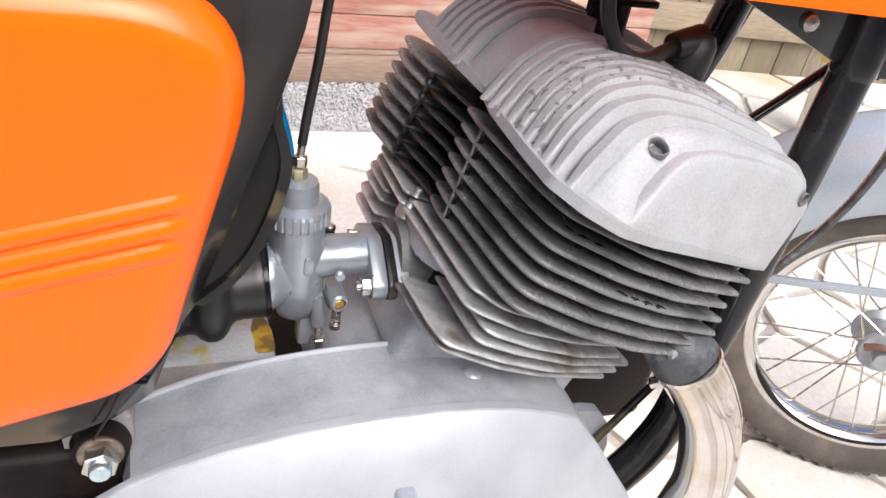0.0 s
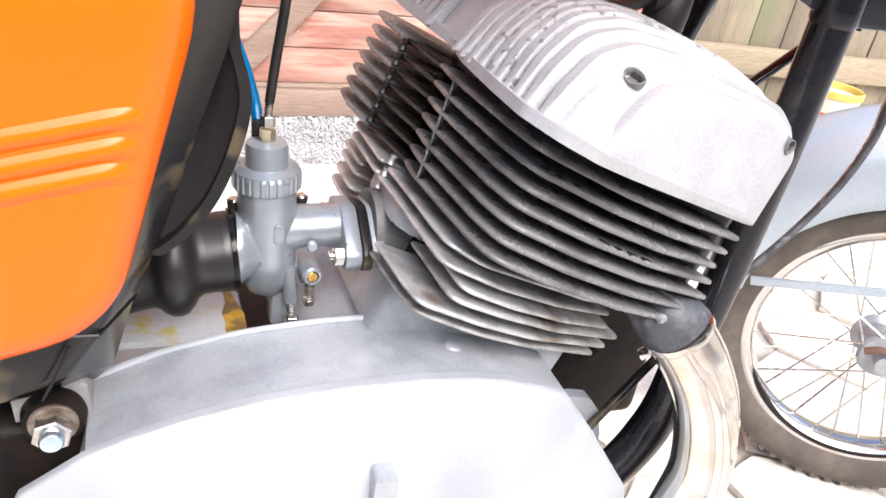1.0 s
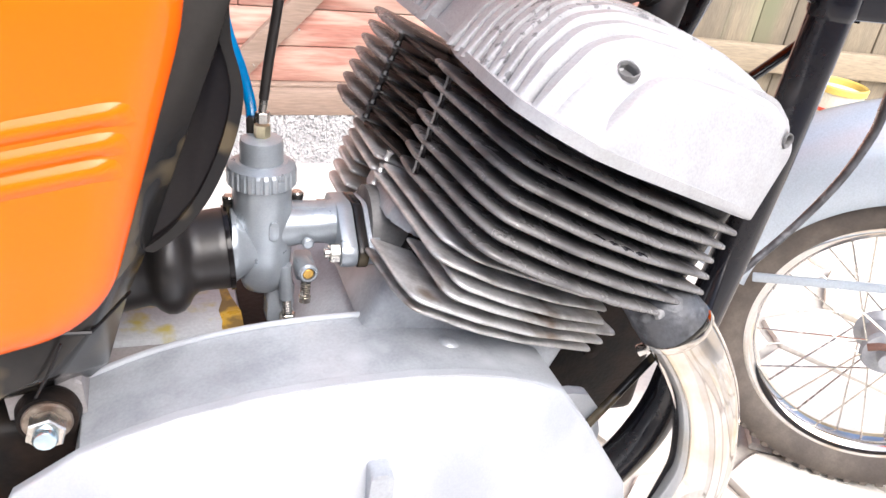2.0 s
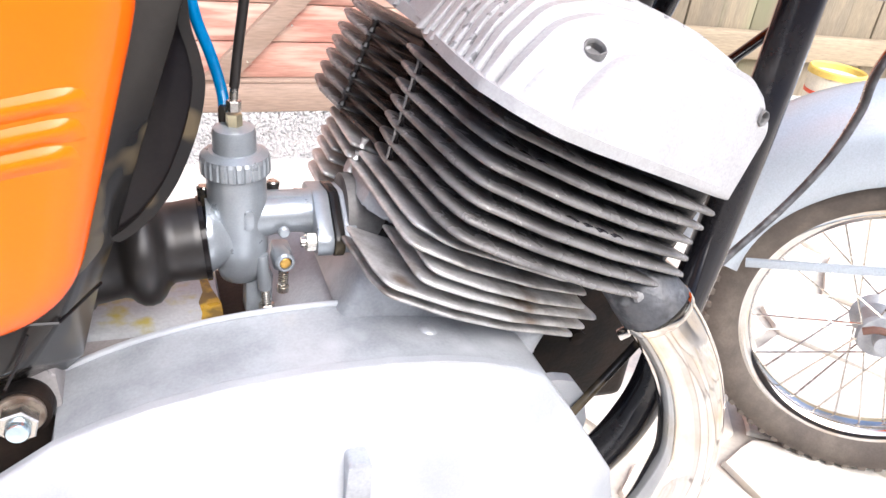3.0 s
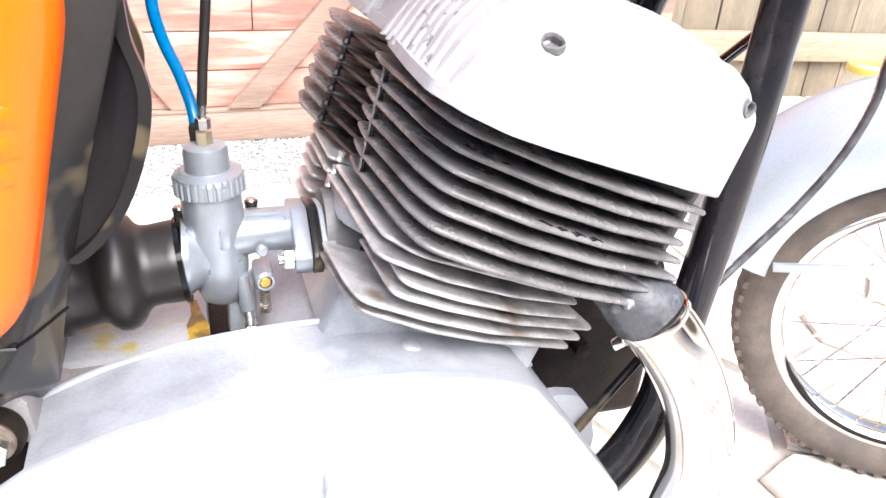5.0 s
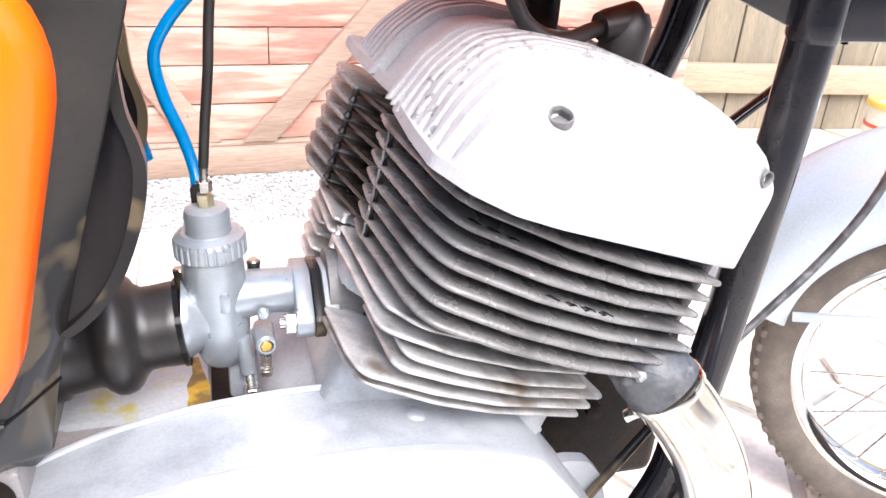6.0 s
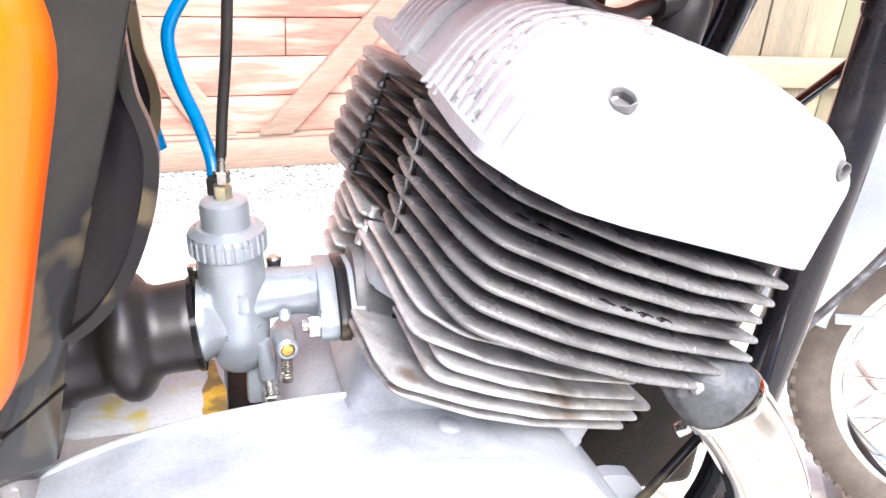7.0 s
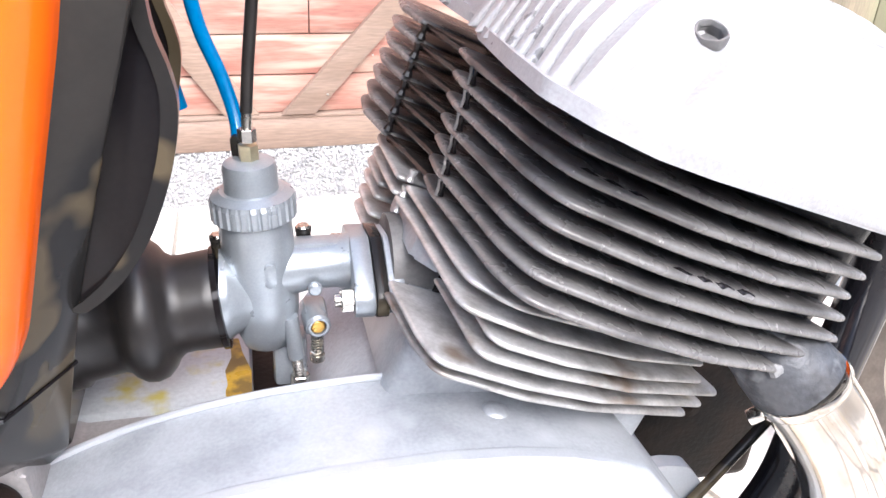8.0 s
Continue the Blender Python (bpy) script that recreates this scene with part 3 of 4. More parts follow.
for ob, (u, v, w), n, r in ((stud_land, (-0.066, -0.1341, 0.1459), (-0.7, -0.72, 1.31), 0.0062), (flat_land, (0.0715, -0.1212, 0.1560), (0.285, -1, 0.15), 0.0048)):
    m = CYL @ axis((u, v, w), n)
    bored(ob, m, r, 0.016)
    ragged = lambda j, a: 1 + 0.05 * math.sin(3 * a + 0.7) + 0.03 * math.sin(7 * a)
    part("stud_hole", lathe([(r * 0.99, -0.004), (r * 1.02, 0.0004), (r * 0.98, 0.0012), (r * 0.88, 0.0012), (r * 0.80, 0.0002)] + [(r * (0.80 if k % 2 else 0.74), -0.0006 - 0.0008 * k) for k in range(8)], 28, m, None, ragged), HEAD_DIRTY, head, "threaded hole with a worn rim", 50)
    # Black disc stands for the darkness down the bore.
    part("hole_bottom", lathe([(0.0, -0.012), (r * 0.97, -0.012), (r * 0.97, -0.0065), (0.0, -0.0060)], 20, m), HOLE_SHADE, head)
# spark plug cap and lead
part("plug_cap", lathe([(0.0125, -0.004), (0.0145, -0.001), (0.0145, 0.020), (0.0135, 0.030), (0.010, 0.036), (0.0, 0.037)], 20, axis((0.121, -0.031, 0.606), (0.2, 0.05, 1))), RUBBER, bike, "black rubber spark plug cap")
part("plug_elbow", lathe([(0.0, -0.008), (0.0105, -0.008), (0.0095, 0.012), (0.0085, 0.017), (0.0, 0.0175)], 20, axis((0.122, -0.031, 0.635), (-1, -0.2, -0.18))), RUBBER, bike)
part("ignition_lead", tube([(0.107, -0.034, 0.632), (0.095, -0.040, 0.630), (0.083, -0.046, 0.6275), (0.070, -0.050, 0.628), (0.056, -0.051, 0.634), (0.047, -0.050, 0.645), (0.042, -0.046, 0.662), (0.045, -0.03, 0.70), (0.06, 0.0, 0.74)], 0.0047, 14), RUBBER, bike, "black ignition lead")
part("coil", box(0.082, 0.105, 0.02, 0.045, 0.612, 0.70, 0.003), BLACK_PLASTIC, bike)
part("coil_lug", box(0.07, 0.122, 0.015, 0.055, 0.641, 0.646, 0.001), BLACK_PLASTIC, bike)

# engine cover and crankcase
COVER_LINE = [(-0.30, 0.26), (-0.262, 0.348), (-0.227, 0.372), (-0.202, 0.383), (-0.175, 0.392), (-0.133, 0.401), (-0.085, 0.406), (-0.035, 0.407), (0.0, 0.4045), (0.026, 0.400), (0.05, 0.393), (0.072, 0.384), (0.100, 0.350), (0.15, 0.283), (0.17, 0.22), (0.12, 0.12), (-0.2, 0.10), (-0.3, 0.17)]
bm = bmesh.new()
prism(bm, [(max(x, -0.232), z) for x, z in COVER_LINE if x > -0.29] + [(-0.232, 0.17)], 0.045, 0.1065, 0.0)
bm.transform(XZ)
cover = part("engine_cover", bm, CASE, bike, "grey cast aluminium engine cover")
bm = bmesh.new()
prism(bm, COVER_LINE, 0.106, 0.1125, 0.0028, 3, None, True)
bm.transform(XZ)
part("cover_face", bm, COVER, cover, "polished bright aluminium face")
bm = bmesh.new()
rings = []
for k in range(9):
    f = 0.992 - 0.11 * k
    rings.append([bm.verts.new((-0.065 + (x + 0.065) * f, -0.1120 - 0.036 * (1 - (f / 0.992) ** 3.2), 0.25 + (z - 0.25) * f)) for x, z in COVER_LINE])
for a, b in zip(rings, rings[1:]):
    for k in range(len(a)):
        bm.faces.new((a[k], a[(k + 1) % len(a)], b[(k + 1) % len(a)], b[k]))
bm.faces.new(rings[-1])
part("cover_dome", bm, COVER, cover, "polished bright domed centre", 60)
bm = bmesh.new()
prism(bm, rounded([(-0.069, 0.27), (-0.0685, 0.3635), (-0.0545, 0.3640), (-0.0505, 0.27)], 0.004, 4), 0.125, 0.1485, 0.003, 3, None, True)
bm.transform(XZ)
part("cover_rib", bm, CASE, cover, "dull raised rib", 50)
part("cover_lip", tube([(x, -0.0445, z + 0.001) for x, z in COVER_LINE[2:13]], 0.0022, 8, 3), COVER, cover)
LEDGE = material("dull_casting", (0.34, 0.325, 0.325), 0.5, 0.2, (0.24, 0.222, 0.215), 0.8, 30, 450, 0.12, 0.1)
bm = bmesh.new()
prism(bm, rounded([(-0.252, 0.330), (-0.252, 0.372), (-0.215, 0.360), (-0.100, 0.362), (-0.100, 0.330)], 0.004, 3), -0.004, 0.046, 0.0015)
bm.transform(XZ)
part("case_ledge", bm, LEDGE, bike, "dull grey casting ledge under the airbox")
bm = bmesh.new()
prism(bm, rounded([(-0.262, 0.352), (-0.266, 0.392), (-0.248, 0.404), (-0.226, 0.398), (-0.222, 0.352)], 0.005, 4), 0.040, 0.078, 0.003)
bm.transform(XZ)
part("mount_bracket", bm, LEDGE, bike, "stained casting round the rear engine bolt")
# Crankcase coloured black for the shadow between deck and drum.
part("crankcase", box(-0.24, 0.11, -0.0455, 0.12, 0.11, 0.345, 0.010), GREASE_AND_SHADE, bike)
DECK = material("stained_casting", (0.40, 0.425, 0.45), 0.42, 0.15, (0.35, 0.365, 0.375), 0.8, 25, 400, 0.12, 0.1, 0.0, 0.4, 0.62, ((0.36, 0.31, 0.07), 38.0, 0.54, 0.68))
DRUM = material("grey_casting", (0.40, 0.44, 0.48), 0.5, 0.0, (0.28, 0.31, 0.34), 0.85, 30, 450, 0.15, 0.1)
part("deck", box(-0.232, -0.1235, 0.002, 0.115, 0.33, 0.366, 0.006), DECK, bike, "oil-stained casting under the carburettor")
bm = bmesh.new()
prism(bm, rounded([(-0.1370, 0.066), (-0.1315, 0.068), (-0.1290, 0.050), (-0.1240, 0.030), (-0.1240, 0.0045), (-0.1405, 0.0045), (-0.1382, 0.018), (-0.1398, 0.032), (-0.1360, 0.046)], 0.006, 3), 0.3655, 0.3664, 0.0)
part("oil_stain", bm, material("oil_stain", (0.40, 0.25, 0.008), 0.3, 0.0, (0.09, 0.06, 0.012), 0.9, 60, 200, 0.05, lo=0.42, hi=0.56), bike, "yellow oil stain")
part("crank_drum", lathe([(0.0, -0.05), (0.104, -0.046), (0.108, -0.042), (0.108, 0.11), (0.0, 0.115)], 64, Matrix.Translation((0.002, 0, 0.306)) @ pose(0, 0, 0, -90, 0, 0)), DRUM, bike, "cool grey crankcase casting")
bm = bmesh.new()
prism(bm, rounded([(0.07, 0.23), (0.07, 0.328), (0.122, 0.329), (0.137, 0.326), (0.149, 0.312), (0.158, 0.285), (0.16, 0.23)], [0, 0.004, 0.006, 0.01, 0.01, 0.006, 0], 4), 0.046, 0.056, 0.003, 3)
bm.transform(XZ)
part("case_tab", bm, COVER, bike, "bright cast lug in front of the cover")
part("engine_mount", box(0.082, 0.240, 0.004, 0.06, 0.245, 0.40, 0.012, 3), GREASE_AND_SHADE, bike, "greasy black engine mount")
part("mount_bolt", lathe([(0.0, 0.0), (0.007, 0.0), (0.007, 0.012), (0.0, 0.013)], 12, axis((0.165, 0.004, 0.33), (0, -1, 0))), GREASE_AND_SHADE, bike)
part("clutch_cable", tube([(0.1365, -0.062, 0.2956), (0.1399, -0.0615, 0.2998), (0.1639, -0.056, 0.3237), (0.1909, -0.05, 0.3513), (0.2059, -0.046, 0.3648)], 0.0036, 12), BLACK_PLASTIC, bike, "grey sheathed cable")

# rear engine mount with its nut
part("mount_plate", lathe([(0.0, 0.0), (0.0160, 0.0), (0.0175, 0.004), (0.0160, 0.012), (0.0, 0.012)], 32, axis((-0.243, -0.082, 0.383), (0, -1, 0))), GREASE_AND_SHADE, bike)
part("swing_arm", box(-0.50, -0.226, -0.085, -0.03, 0.285, 0.374, 0.012, 3), GREASE_AND_SHADE, bike)
part("washer", lathe([(0.0, 0.0), (0.0130, 0.0), (0.0134, 0.002), (0.0126, 0.0035), (0.0, 0.0035)], 28, axis((-0.243, -0.094, 0.384), (0, -1, 0))), material("rusty_washer", (0.27, 0.23, 0.19), 0.45, 0.6, (0.10, 0.06, 0.04), 0.8, 120, 400, 0.1), bike)
part("axle_nut", hexagon(0.0108, 0.010, (-0.243, -0.0975, 0.384), (0, -1, 0), 0.3), STEEL, bike, "plated hexagon nut")
part("stud_end", lathe([(0.0, 0.0), (0.0066, 0.0), (0.0066, 0.004), (0.0056, 0.0055), (0.0, 0.0058)], 20, axis((-0.243, -0.1068, 0.384), (0, -1, 0))), material("zinc_stud", (0.55, 0.68, 0.74), 0.25, 0.9, (0.45, 0.58, 0.66)), bike)
# Thin glossy bead shaped to stand for the highlight along a bracket fold.
part("spring_clip", tube([(-0.2305, -0.1185, 0.452), (-0.2365, -0.1185, 0.436), (-0.2445, -0.1165, 0.418)], 0.0008, 10), BLACK_GLOSS, bike)

# airbox: tapered body with two arched side flanges
SECTIONS = [(0.378, 0.413, (-0.222, -0.050), (-0.262, -0.110)), (0.390, 0.428, (-0.212, -0.053), (-0.235, -0.113)), (0.448, 0.455, (-0.199, -0.067), (-0.217, -0.115)), (0.489, 0.489, (-0.188, -0.089), (-0.205, -0.116)), (0.55, 0.55, (-0.171, -0.099), (-0.191, -0.117)), (0.60, 0.60, (-0.156, -0.101), (-0.180, -0.117)), (0.65, 0.65, (-0.143, -0.101), (-0.172, -0.117)), (0.70, 0.70, (-0.135, -0.100), (-0.172, -0.117)), (0.80, 0.80, (-0.135, -0.098), (-0.175, -0.117))]
bm = bmesh.new()
rows = []
for zc, zo, (cx, cy), (px, py) in SECTIONS:
    poly = rounded([(cx, cy), (px, py), (-0.5, py), (-0.5, 0.11), (-0.215, 0.10), (-0.215, cy + 0.012), (cx - 0.004, cy + 0.011)], [0.003, 0.012, 0.02, 0.02, 0.01, 0.004, 0.002], 4)
    rows.append([bm.verts.new((x, y, zc + (zo - zc) * min(1, max(0, (cy - y) / (cy - py))))) for x, y in poly])
for a, b in zip(rows, rows[1:]):
    for k in range(len(a)):
        bm.faces.new((a[k], a[(k + 1) % len(a)], b[(k + 1) % len(a)], b[k]))
bm.faces.new(rows[0][::-1])
bm.faces.new(rows[-1])
airbox = part("airbox", bm, BLACK_PLASTIC, bike, "black plastic airbox", 50)
ARC = [tuple(p) for p in spline([(-0.187, 0.488), (-0.178, 0.4945), (-0.168, 0.505), (-0.157, 0.523), (-0.1475, 0.549), (-0.1435, 0.572), (-0.1455, 0.587), (-0.150, 0.603), (-0.152, 0.63)], 5)]
bm = bmesh.new()
prism(bm, ARC + [(-0.19, 0.64), (-0.22, 0.60), (-0.215, 0.50)], 0.0835, 0.0895, 0.001)
bm.transform(XZ)
part("flange", bm, BLACK_GLOSS, airbox)
def lip(y0, y1, dx, dz):
    bm = bmesh.new()
    prism(bm, [(x + dx, z + dz) for x, z in ARC] + [(x - 0.0060 + dx, z + 0.0016 + dz) for x, z in ARC[::-1]], y0, y1, 0.002, 3)
    bm.transform(XZ)
    part("flange_lip", bm, BLACK_PLASTIC, airbox, "", 60)


lip(0.083, 0.0925, 0.0006, -0.0006)
bm = bmesh.new()
prism(bm, [(x - 0.008, z - 0.018) for x, z in ARC] + [(-0.20, 0.62), (-0.22, 0.60), (-0.22, 0.47)], -0.066, -0.060, 0.001)
bm.transform(XZ)
part("flange", bm, BLACK_GLOSS, airbox)
lip(-0.0665, -0.0585, -0.0074, -0.0186)
part("seam", tube([(-0.1987, -0.0665, 0.448), (-0.2085, -0.093, 0.452), (-0.2165, -0.1145, 0.4552), (-0.26, -0.1155, 0.457)], 0.0012, 6, 1), BLACK_GLOSS, airbox)

# side panel: domed orange shell with three pressed ribs
PANEL = rounded([(-0.62, 0.677), (-0.1575, 0.676), (-0.2085, 0.466), (-0.62, 0.349)], [0.06, 0.060, 0.06, 0.06], 12)
bm = bmesh.new()
rows = [[bm.verts.new((p.x + 0.001, -0.0985, p.y)) for p in PANEL]]
k = len(PANEL)
DEEP = 0.022
for d in (0.0, 0.0008, 0.002, 0.004, 0.0065, 0.0095, 0.013, 0.017, DEEP):
    ring = []
    for i, p in enumerate(PANEL):
        e = (PANEL[(i + 1) % k] - PANEL[i - 1]).normalized()
        ring.append(bm.verts.new((p.x + e.y * d, -0.1195 - 0.0205 * math.sqrt(max(0.0, 1 - (1 - d / DEEP) ** 2)), p.y - e.x * d)))
    rows.append(ring)
for a, b in zip(rows, rows[1:]):
    for i in range(k):
        bm.faces.new((a[i], a[(i + 1) % k], b[(i + 1) % k], b[i]))
middle = bm.verts.new((-0.40, -0.1403, 0.54))
for i in range(k):
    bm.faces.new((rows[-1][i], rows[-1][(i + 1) % k], middle))
bm.faces.new(rows[0])
panel = part("side_panel", bm, ORANGE, bike, "glossy orange side panel", 60)


def panel_face(x, z):
    """Depth of the panel's outer face near its front edge."""
    d = ((-0.1575 - x) * 0.210 - (0.676 - z) * 0.051) / 0.2161
    return -0.1195 - 0.0205 * math.sqrt(max(0.0, 1 - (1 - min(max(d, 0.0), DEEP) / DEEP) ** 2))


for x0, z0, x1, z1 in ((-0.42, 0.5275, -0.1935, 0.5832), (-0.42, 0.515, -0.196, 0.5700), (-0.42, 0.504, -0.199, 0.5580)):
    bm = bmesh.new()
    rows = []
    for f in (0.0, 0.5, 0.8, 0.9, 0.93, 0.95, 0.965, 0.978, 0.988, 0.995, 1.0):
        x, z = x0 + (x1 - x0) * f, z0 + (z1 - z0) * f
        tall = 0.0026 * min(1.0, (1 - f) / 0.05) ** 0.6
        rows.append([bm.verts.new((x - 0.24 * q, panel_face(x, z) + 0.0006 - (tall + 0.0004) * math.cos(q / 0.0062 * math.pi / 2) ** 1.3, z + q)) for q in (-0.0062, -0.005, -0.0036, -0.0022, -0.0008, 0.0008, 0.0022, 0.0036, 0.005, 0.0062)])
    for a, b in zip(rows, rows[1:]):
        for i in range(len(a) - 1):
            bm.faces.new((a[i], a[i + 1], b[i + 1], b[i]))
    part("rib", bm, ORANGE, panel, "", 80)

# carburettor
AX, AY = -0.1155, 0.003
lift = Matrix.Translation((AX, AY, 0)) @ pose(0, 0, 0.45, 0, -3.0, 0) @ Matrix.Translation((0, 0, -0.45))
carb = part("carburettor", lathe([(0.0, 0.404), (0.010, 0.4045), (0.0135, 0.407), (0.0165, 0.416), (0.0188, 0.427), (0.0192, 0.432), (0.0192, 0.486), (0.0, 0.486)], 40, lift), ZINC, bike, "grey zinc carburettor")
part("cap_ring", lathe([(0.0192, 0.4842), (0.0212, 0.4845), (0.0218, 0.4852), (0.0218, 0.4945), (0.0212, 0.4968), (0.0165, 0.4995), (0.0, 0.500)], 162, lift, None, lambda j, a: 1 + (0.024 * (1 if math.sin(a * 27) > -0.3 else -1) if j in (2, 3) else 0)), ZINC, carb, "knurled cap ring", 16)
part("cap", lathe([(0.0145, 0.4975), (0.0138, 0.501), (0.0138, 0.511), (0.0128, 0.514), (0.009, 0.5155), (0.0, 0.5157)], 32, lift), ZINC, carb)
part("cable_nut", hexagon(0.0052, 0.0085, (-0.1185, AY, 0.5150), (-0.03, 0, 1), 0.2), material("yellow_plated_nut", (0.72, 0.66, 0.46), 0.3, 0.9, (0.6, 0.52, 0.33)), carb, "yellow plated adjuster nut")
part("cable_nut", hexagon(0.0047, 0.007, (-0.1188, AY, 0.5247), (-0.03, 0, 1), 0.5), STEEL, carb)
part("ferrule", lathe([(0.0026, 0.0), (0.0026, 0.012), (0.0022, 0.0135), (0.0, 0.0135)], 14, axis((-0.119, AY, 0.5315), (0.05, 0, 1))), STEEL, carb)
part("hose_nipple", lathe([(0.0045, 0.0), (0.0045, 0.014), (0.003, 0.016), (0.0, 0.016)], 12, axis((-0.1225, AY + 0.009, 0.509), (-0.05, 0.05, 1))), BLACK_PLASTIC, carb)
part("venturi", lathe([(0.0165, 0.0), (0.0138, 0.016), (0.0132, 0.024), (0.0138, 0.033), (0.0165, 0.041)], 32, axis((-0.108, AY, 0.4515), (1, 0, 0.05))), ZINC, carb)
part("top_web", box(-0.100, -0.066, AY - 0.004, AY + 0.008, 0.460, 0.4675, 0.002), ZINC, carb)
part("inlet_horn", lathe([(0.0165, 0.0), (0.0178, 0.005), (0.0200, 0.010), (0.0230, 0.0145), (0.0252, 0.0175), (0.0262, 0.0195), (0.0262, 0.0225), (0.0, 0.0225)], 36, axis((-0.115, AY, 0.438), (-1, 0, 0.02))), ZINC, carb)
bm = bmesh.new()
prism(bm, rounded([(-0.1140, 0.4505), (-0.1080, 0.4505), (-0.1080, 0.4645), (-0.1140, 0.4645)], 0.003, 5), 0.0135 - AY, 0.0203 - AY, 0.0007, 2)
bm.transform(XZ)
part("oval_boss", bm, ZINC, carb)
hull = []
for a in range(28):
    t = 2 * math.pi * a / 28
    c, q = math.cos(t), math.sin(t)
    p = max(((0.0, 0.0, 0.0170), (-0.0255, -0.0085, 0.0098), (0.0215, 0.0030, 0.0095)), key=lambda o: o[0] * c + o[1] * q + o[2])
    hull.append((p[0] + p[2] * c, p[1] + p[2] * q))
FL = Matrix(((0, 0, 1, 0.003), (1, 0, 0, 0.001), (0, 1, 0, 0.4535), (0, 0, 0, 1)))
bm = bmesh.new()
prism(bm, hull, -0.0715, -0.0605, 0.0015)
part("flange", bm, ZINC, carb, m=FL)
bm = bmesh.new()
prism(bm, [(x * 1.02, y * 1.02) for x, y in hull], -0.0602, -0.0535, 0.0008)
part("gasket", bm, BLACK_PLASTIC, carb, "black insulating gasket", m=FL)
bm = bmesh.new()
prism(bm, [(x * 0.96, y * 0.96) for x, y in hull], -0.0532, -0.0445, 0.0008)
part("port_flange", bm, CASE, cylinder, m=FL)
for y, z in ((-0.0245, 0.445), (0.0215, 0.4555)):
    part("boss", lathe([(0.0095, 0.0), (0.0095, 0.010), (0.0, 0.010)], 20, axis((-0.0585, y, z), (-1, 0, 0))), ZINC, carb)
    part("flange_nut", hexagon(0.0066, 0.0070, (-0.0685, y, z), (-1, 0, 0), 0.35), STEEL, carb, "plated hexagon nut")
    part("stud", lathe([(0.0036, 0.0), (0.0036, 0.003), (0.0, 0.0035)], 12, axis((-0.0755, y, z), (-1, 0, 0))), STEEL, carb)
part("idle_boss", lathe([(0.0068, 0.0), (0.0068, 0.014), (0.0055, 0.0155), (0.0044, 0.0155), (0.0044, 0.010), (0.0, 0.010)], 20, axis((-0.0885, AY - 0.008, 0.4255), (0.12, -1, 0.05))), ZINC, carb)
part("idle_screw", lathe([(0.0, 0.0), (0.0040, 0.0), (0.0040, 0.0038), (0.0032, 0.0046), (0.0, 0.0046)], 16, axis((-0.0875, AY - 0.0185, 0.426), (0.12, -1, 0.05))), BRASS, carb, "brass mixture screw")
part("stop_spring", tube([(-0.0872 + 0.0032 * math.cos(a * 1.05), AY - 0.018 + 0.0032 * math.sin(a * 1.05), 0.4065 + a * 0.00028) for a in range(44)], 0.0006, 5, 1), STEEL, carb)
part("stop_screw", lathe([(0.0, 0.0), (0.0042, 0.0), (0.0042, 0.004), (0.0022, 0.0045), (0.0022, 0.018), (0.0, 0.018)], 16, axis((-0.0872, AY - 0.018, 0.402), (-0.02, 0, 1))), STEEL, carb)
part("lug", box(-0.094, -0.081, AY - 0.016, AY + 0.004, 0.416, 0.4315, 0.003), ZINC, carb)
part("face_screw", lathe([(0.0, 0.0), (0.0038, 0.0), (0.0038, 0.0025), (0.0028, 0.0035), (0.0, 0.0036)], 16, axis((-0.088, AY - 0.0165, 0.4475), (0, -1, 0))), ZINC, carb)
part("jet_tube", tube([(-0.1015, AY - 0.012, 0.428), (-0.0985, AY - 0.012, 0.401)], 0.0045, 14, 1), ZINC, carb)
part("jet_thread", lathe([(0.0028 + 0.0005 * (k % 2), 0.001 * k) for k in range(14)] + [(0.0, 0.014)], 14, axis((-0.0972, AY - 0.012, 0.3885), (-0.1, 0, 1))), STEEL, carb)
part("drain_boss", box(-0.111, -0.092, AY - 0.008, AY + 0.008, 0.378, 0.410, 0.003), ZINC, carb)
part("drain_nut", hexagon(0.0055, 0.009, (-0.0965, AY - 0.010, 0.3785), (0, 0, 1)), STEEL, carb)
for x, y in ((-0.137, AY + 0.006), (-0.0915, AY + 0.012)):
    part("side_screw", lathe([(0.0042, 0.0), (0.0042, 0.009), (0.0046, 0.0095), (0.0046, 0.0115), (0.0, 0.012)], 16, axis((x, y, 0.4585), (0, 0, 1))), BLACK_PLASTIC, carb)
    part("screw_head", lathe([(0.0040, 0.0), (0.0034, 0.0012), (0.0, 0.0014)], 14, axis((x, y, 0.4703), (0, 0, 1))), STEEL, carb)
part("throttle_cable", tube([(-0.1187, AY, 0.540), (-0.1165, AY, 0.565), (-0.113, AY, 0.597), (-0.108, AY, 0.65), (-0.09, AY, 0.74), (-0.05, AY, 0.85)], 0.0031, 12), RUBBER, bike, "black sheathed throttle cable")
part("fuel_hose", tube([(-0.1235, 0.013, 0.517), (-0.124, 0.022, 0.530), (-0.130, 0.028, 0.551), (-0.139, 0.03, 0.575), (-0.1425, 0.03, 0.599), (-0.134, 0.03, 0.618), (-0.118, 0.03, 0.637), (-0.098, 0.03, 0.656), (-0.07, 0.03, 0.69)], 0.0037, 14), BLUE, bike, "bright blue fuel hose")
part("vent_hose", tube([(-0.155, 0.075, 0.52), (-0.165, 0.075, 0.56), (-0.175, 0.075, 0.60), (-0.18, 0.07, 0.65)], 0.0045, 12), BLUE, bike)

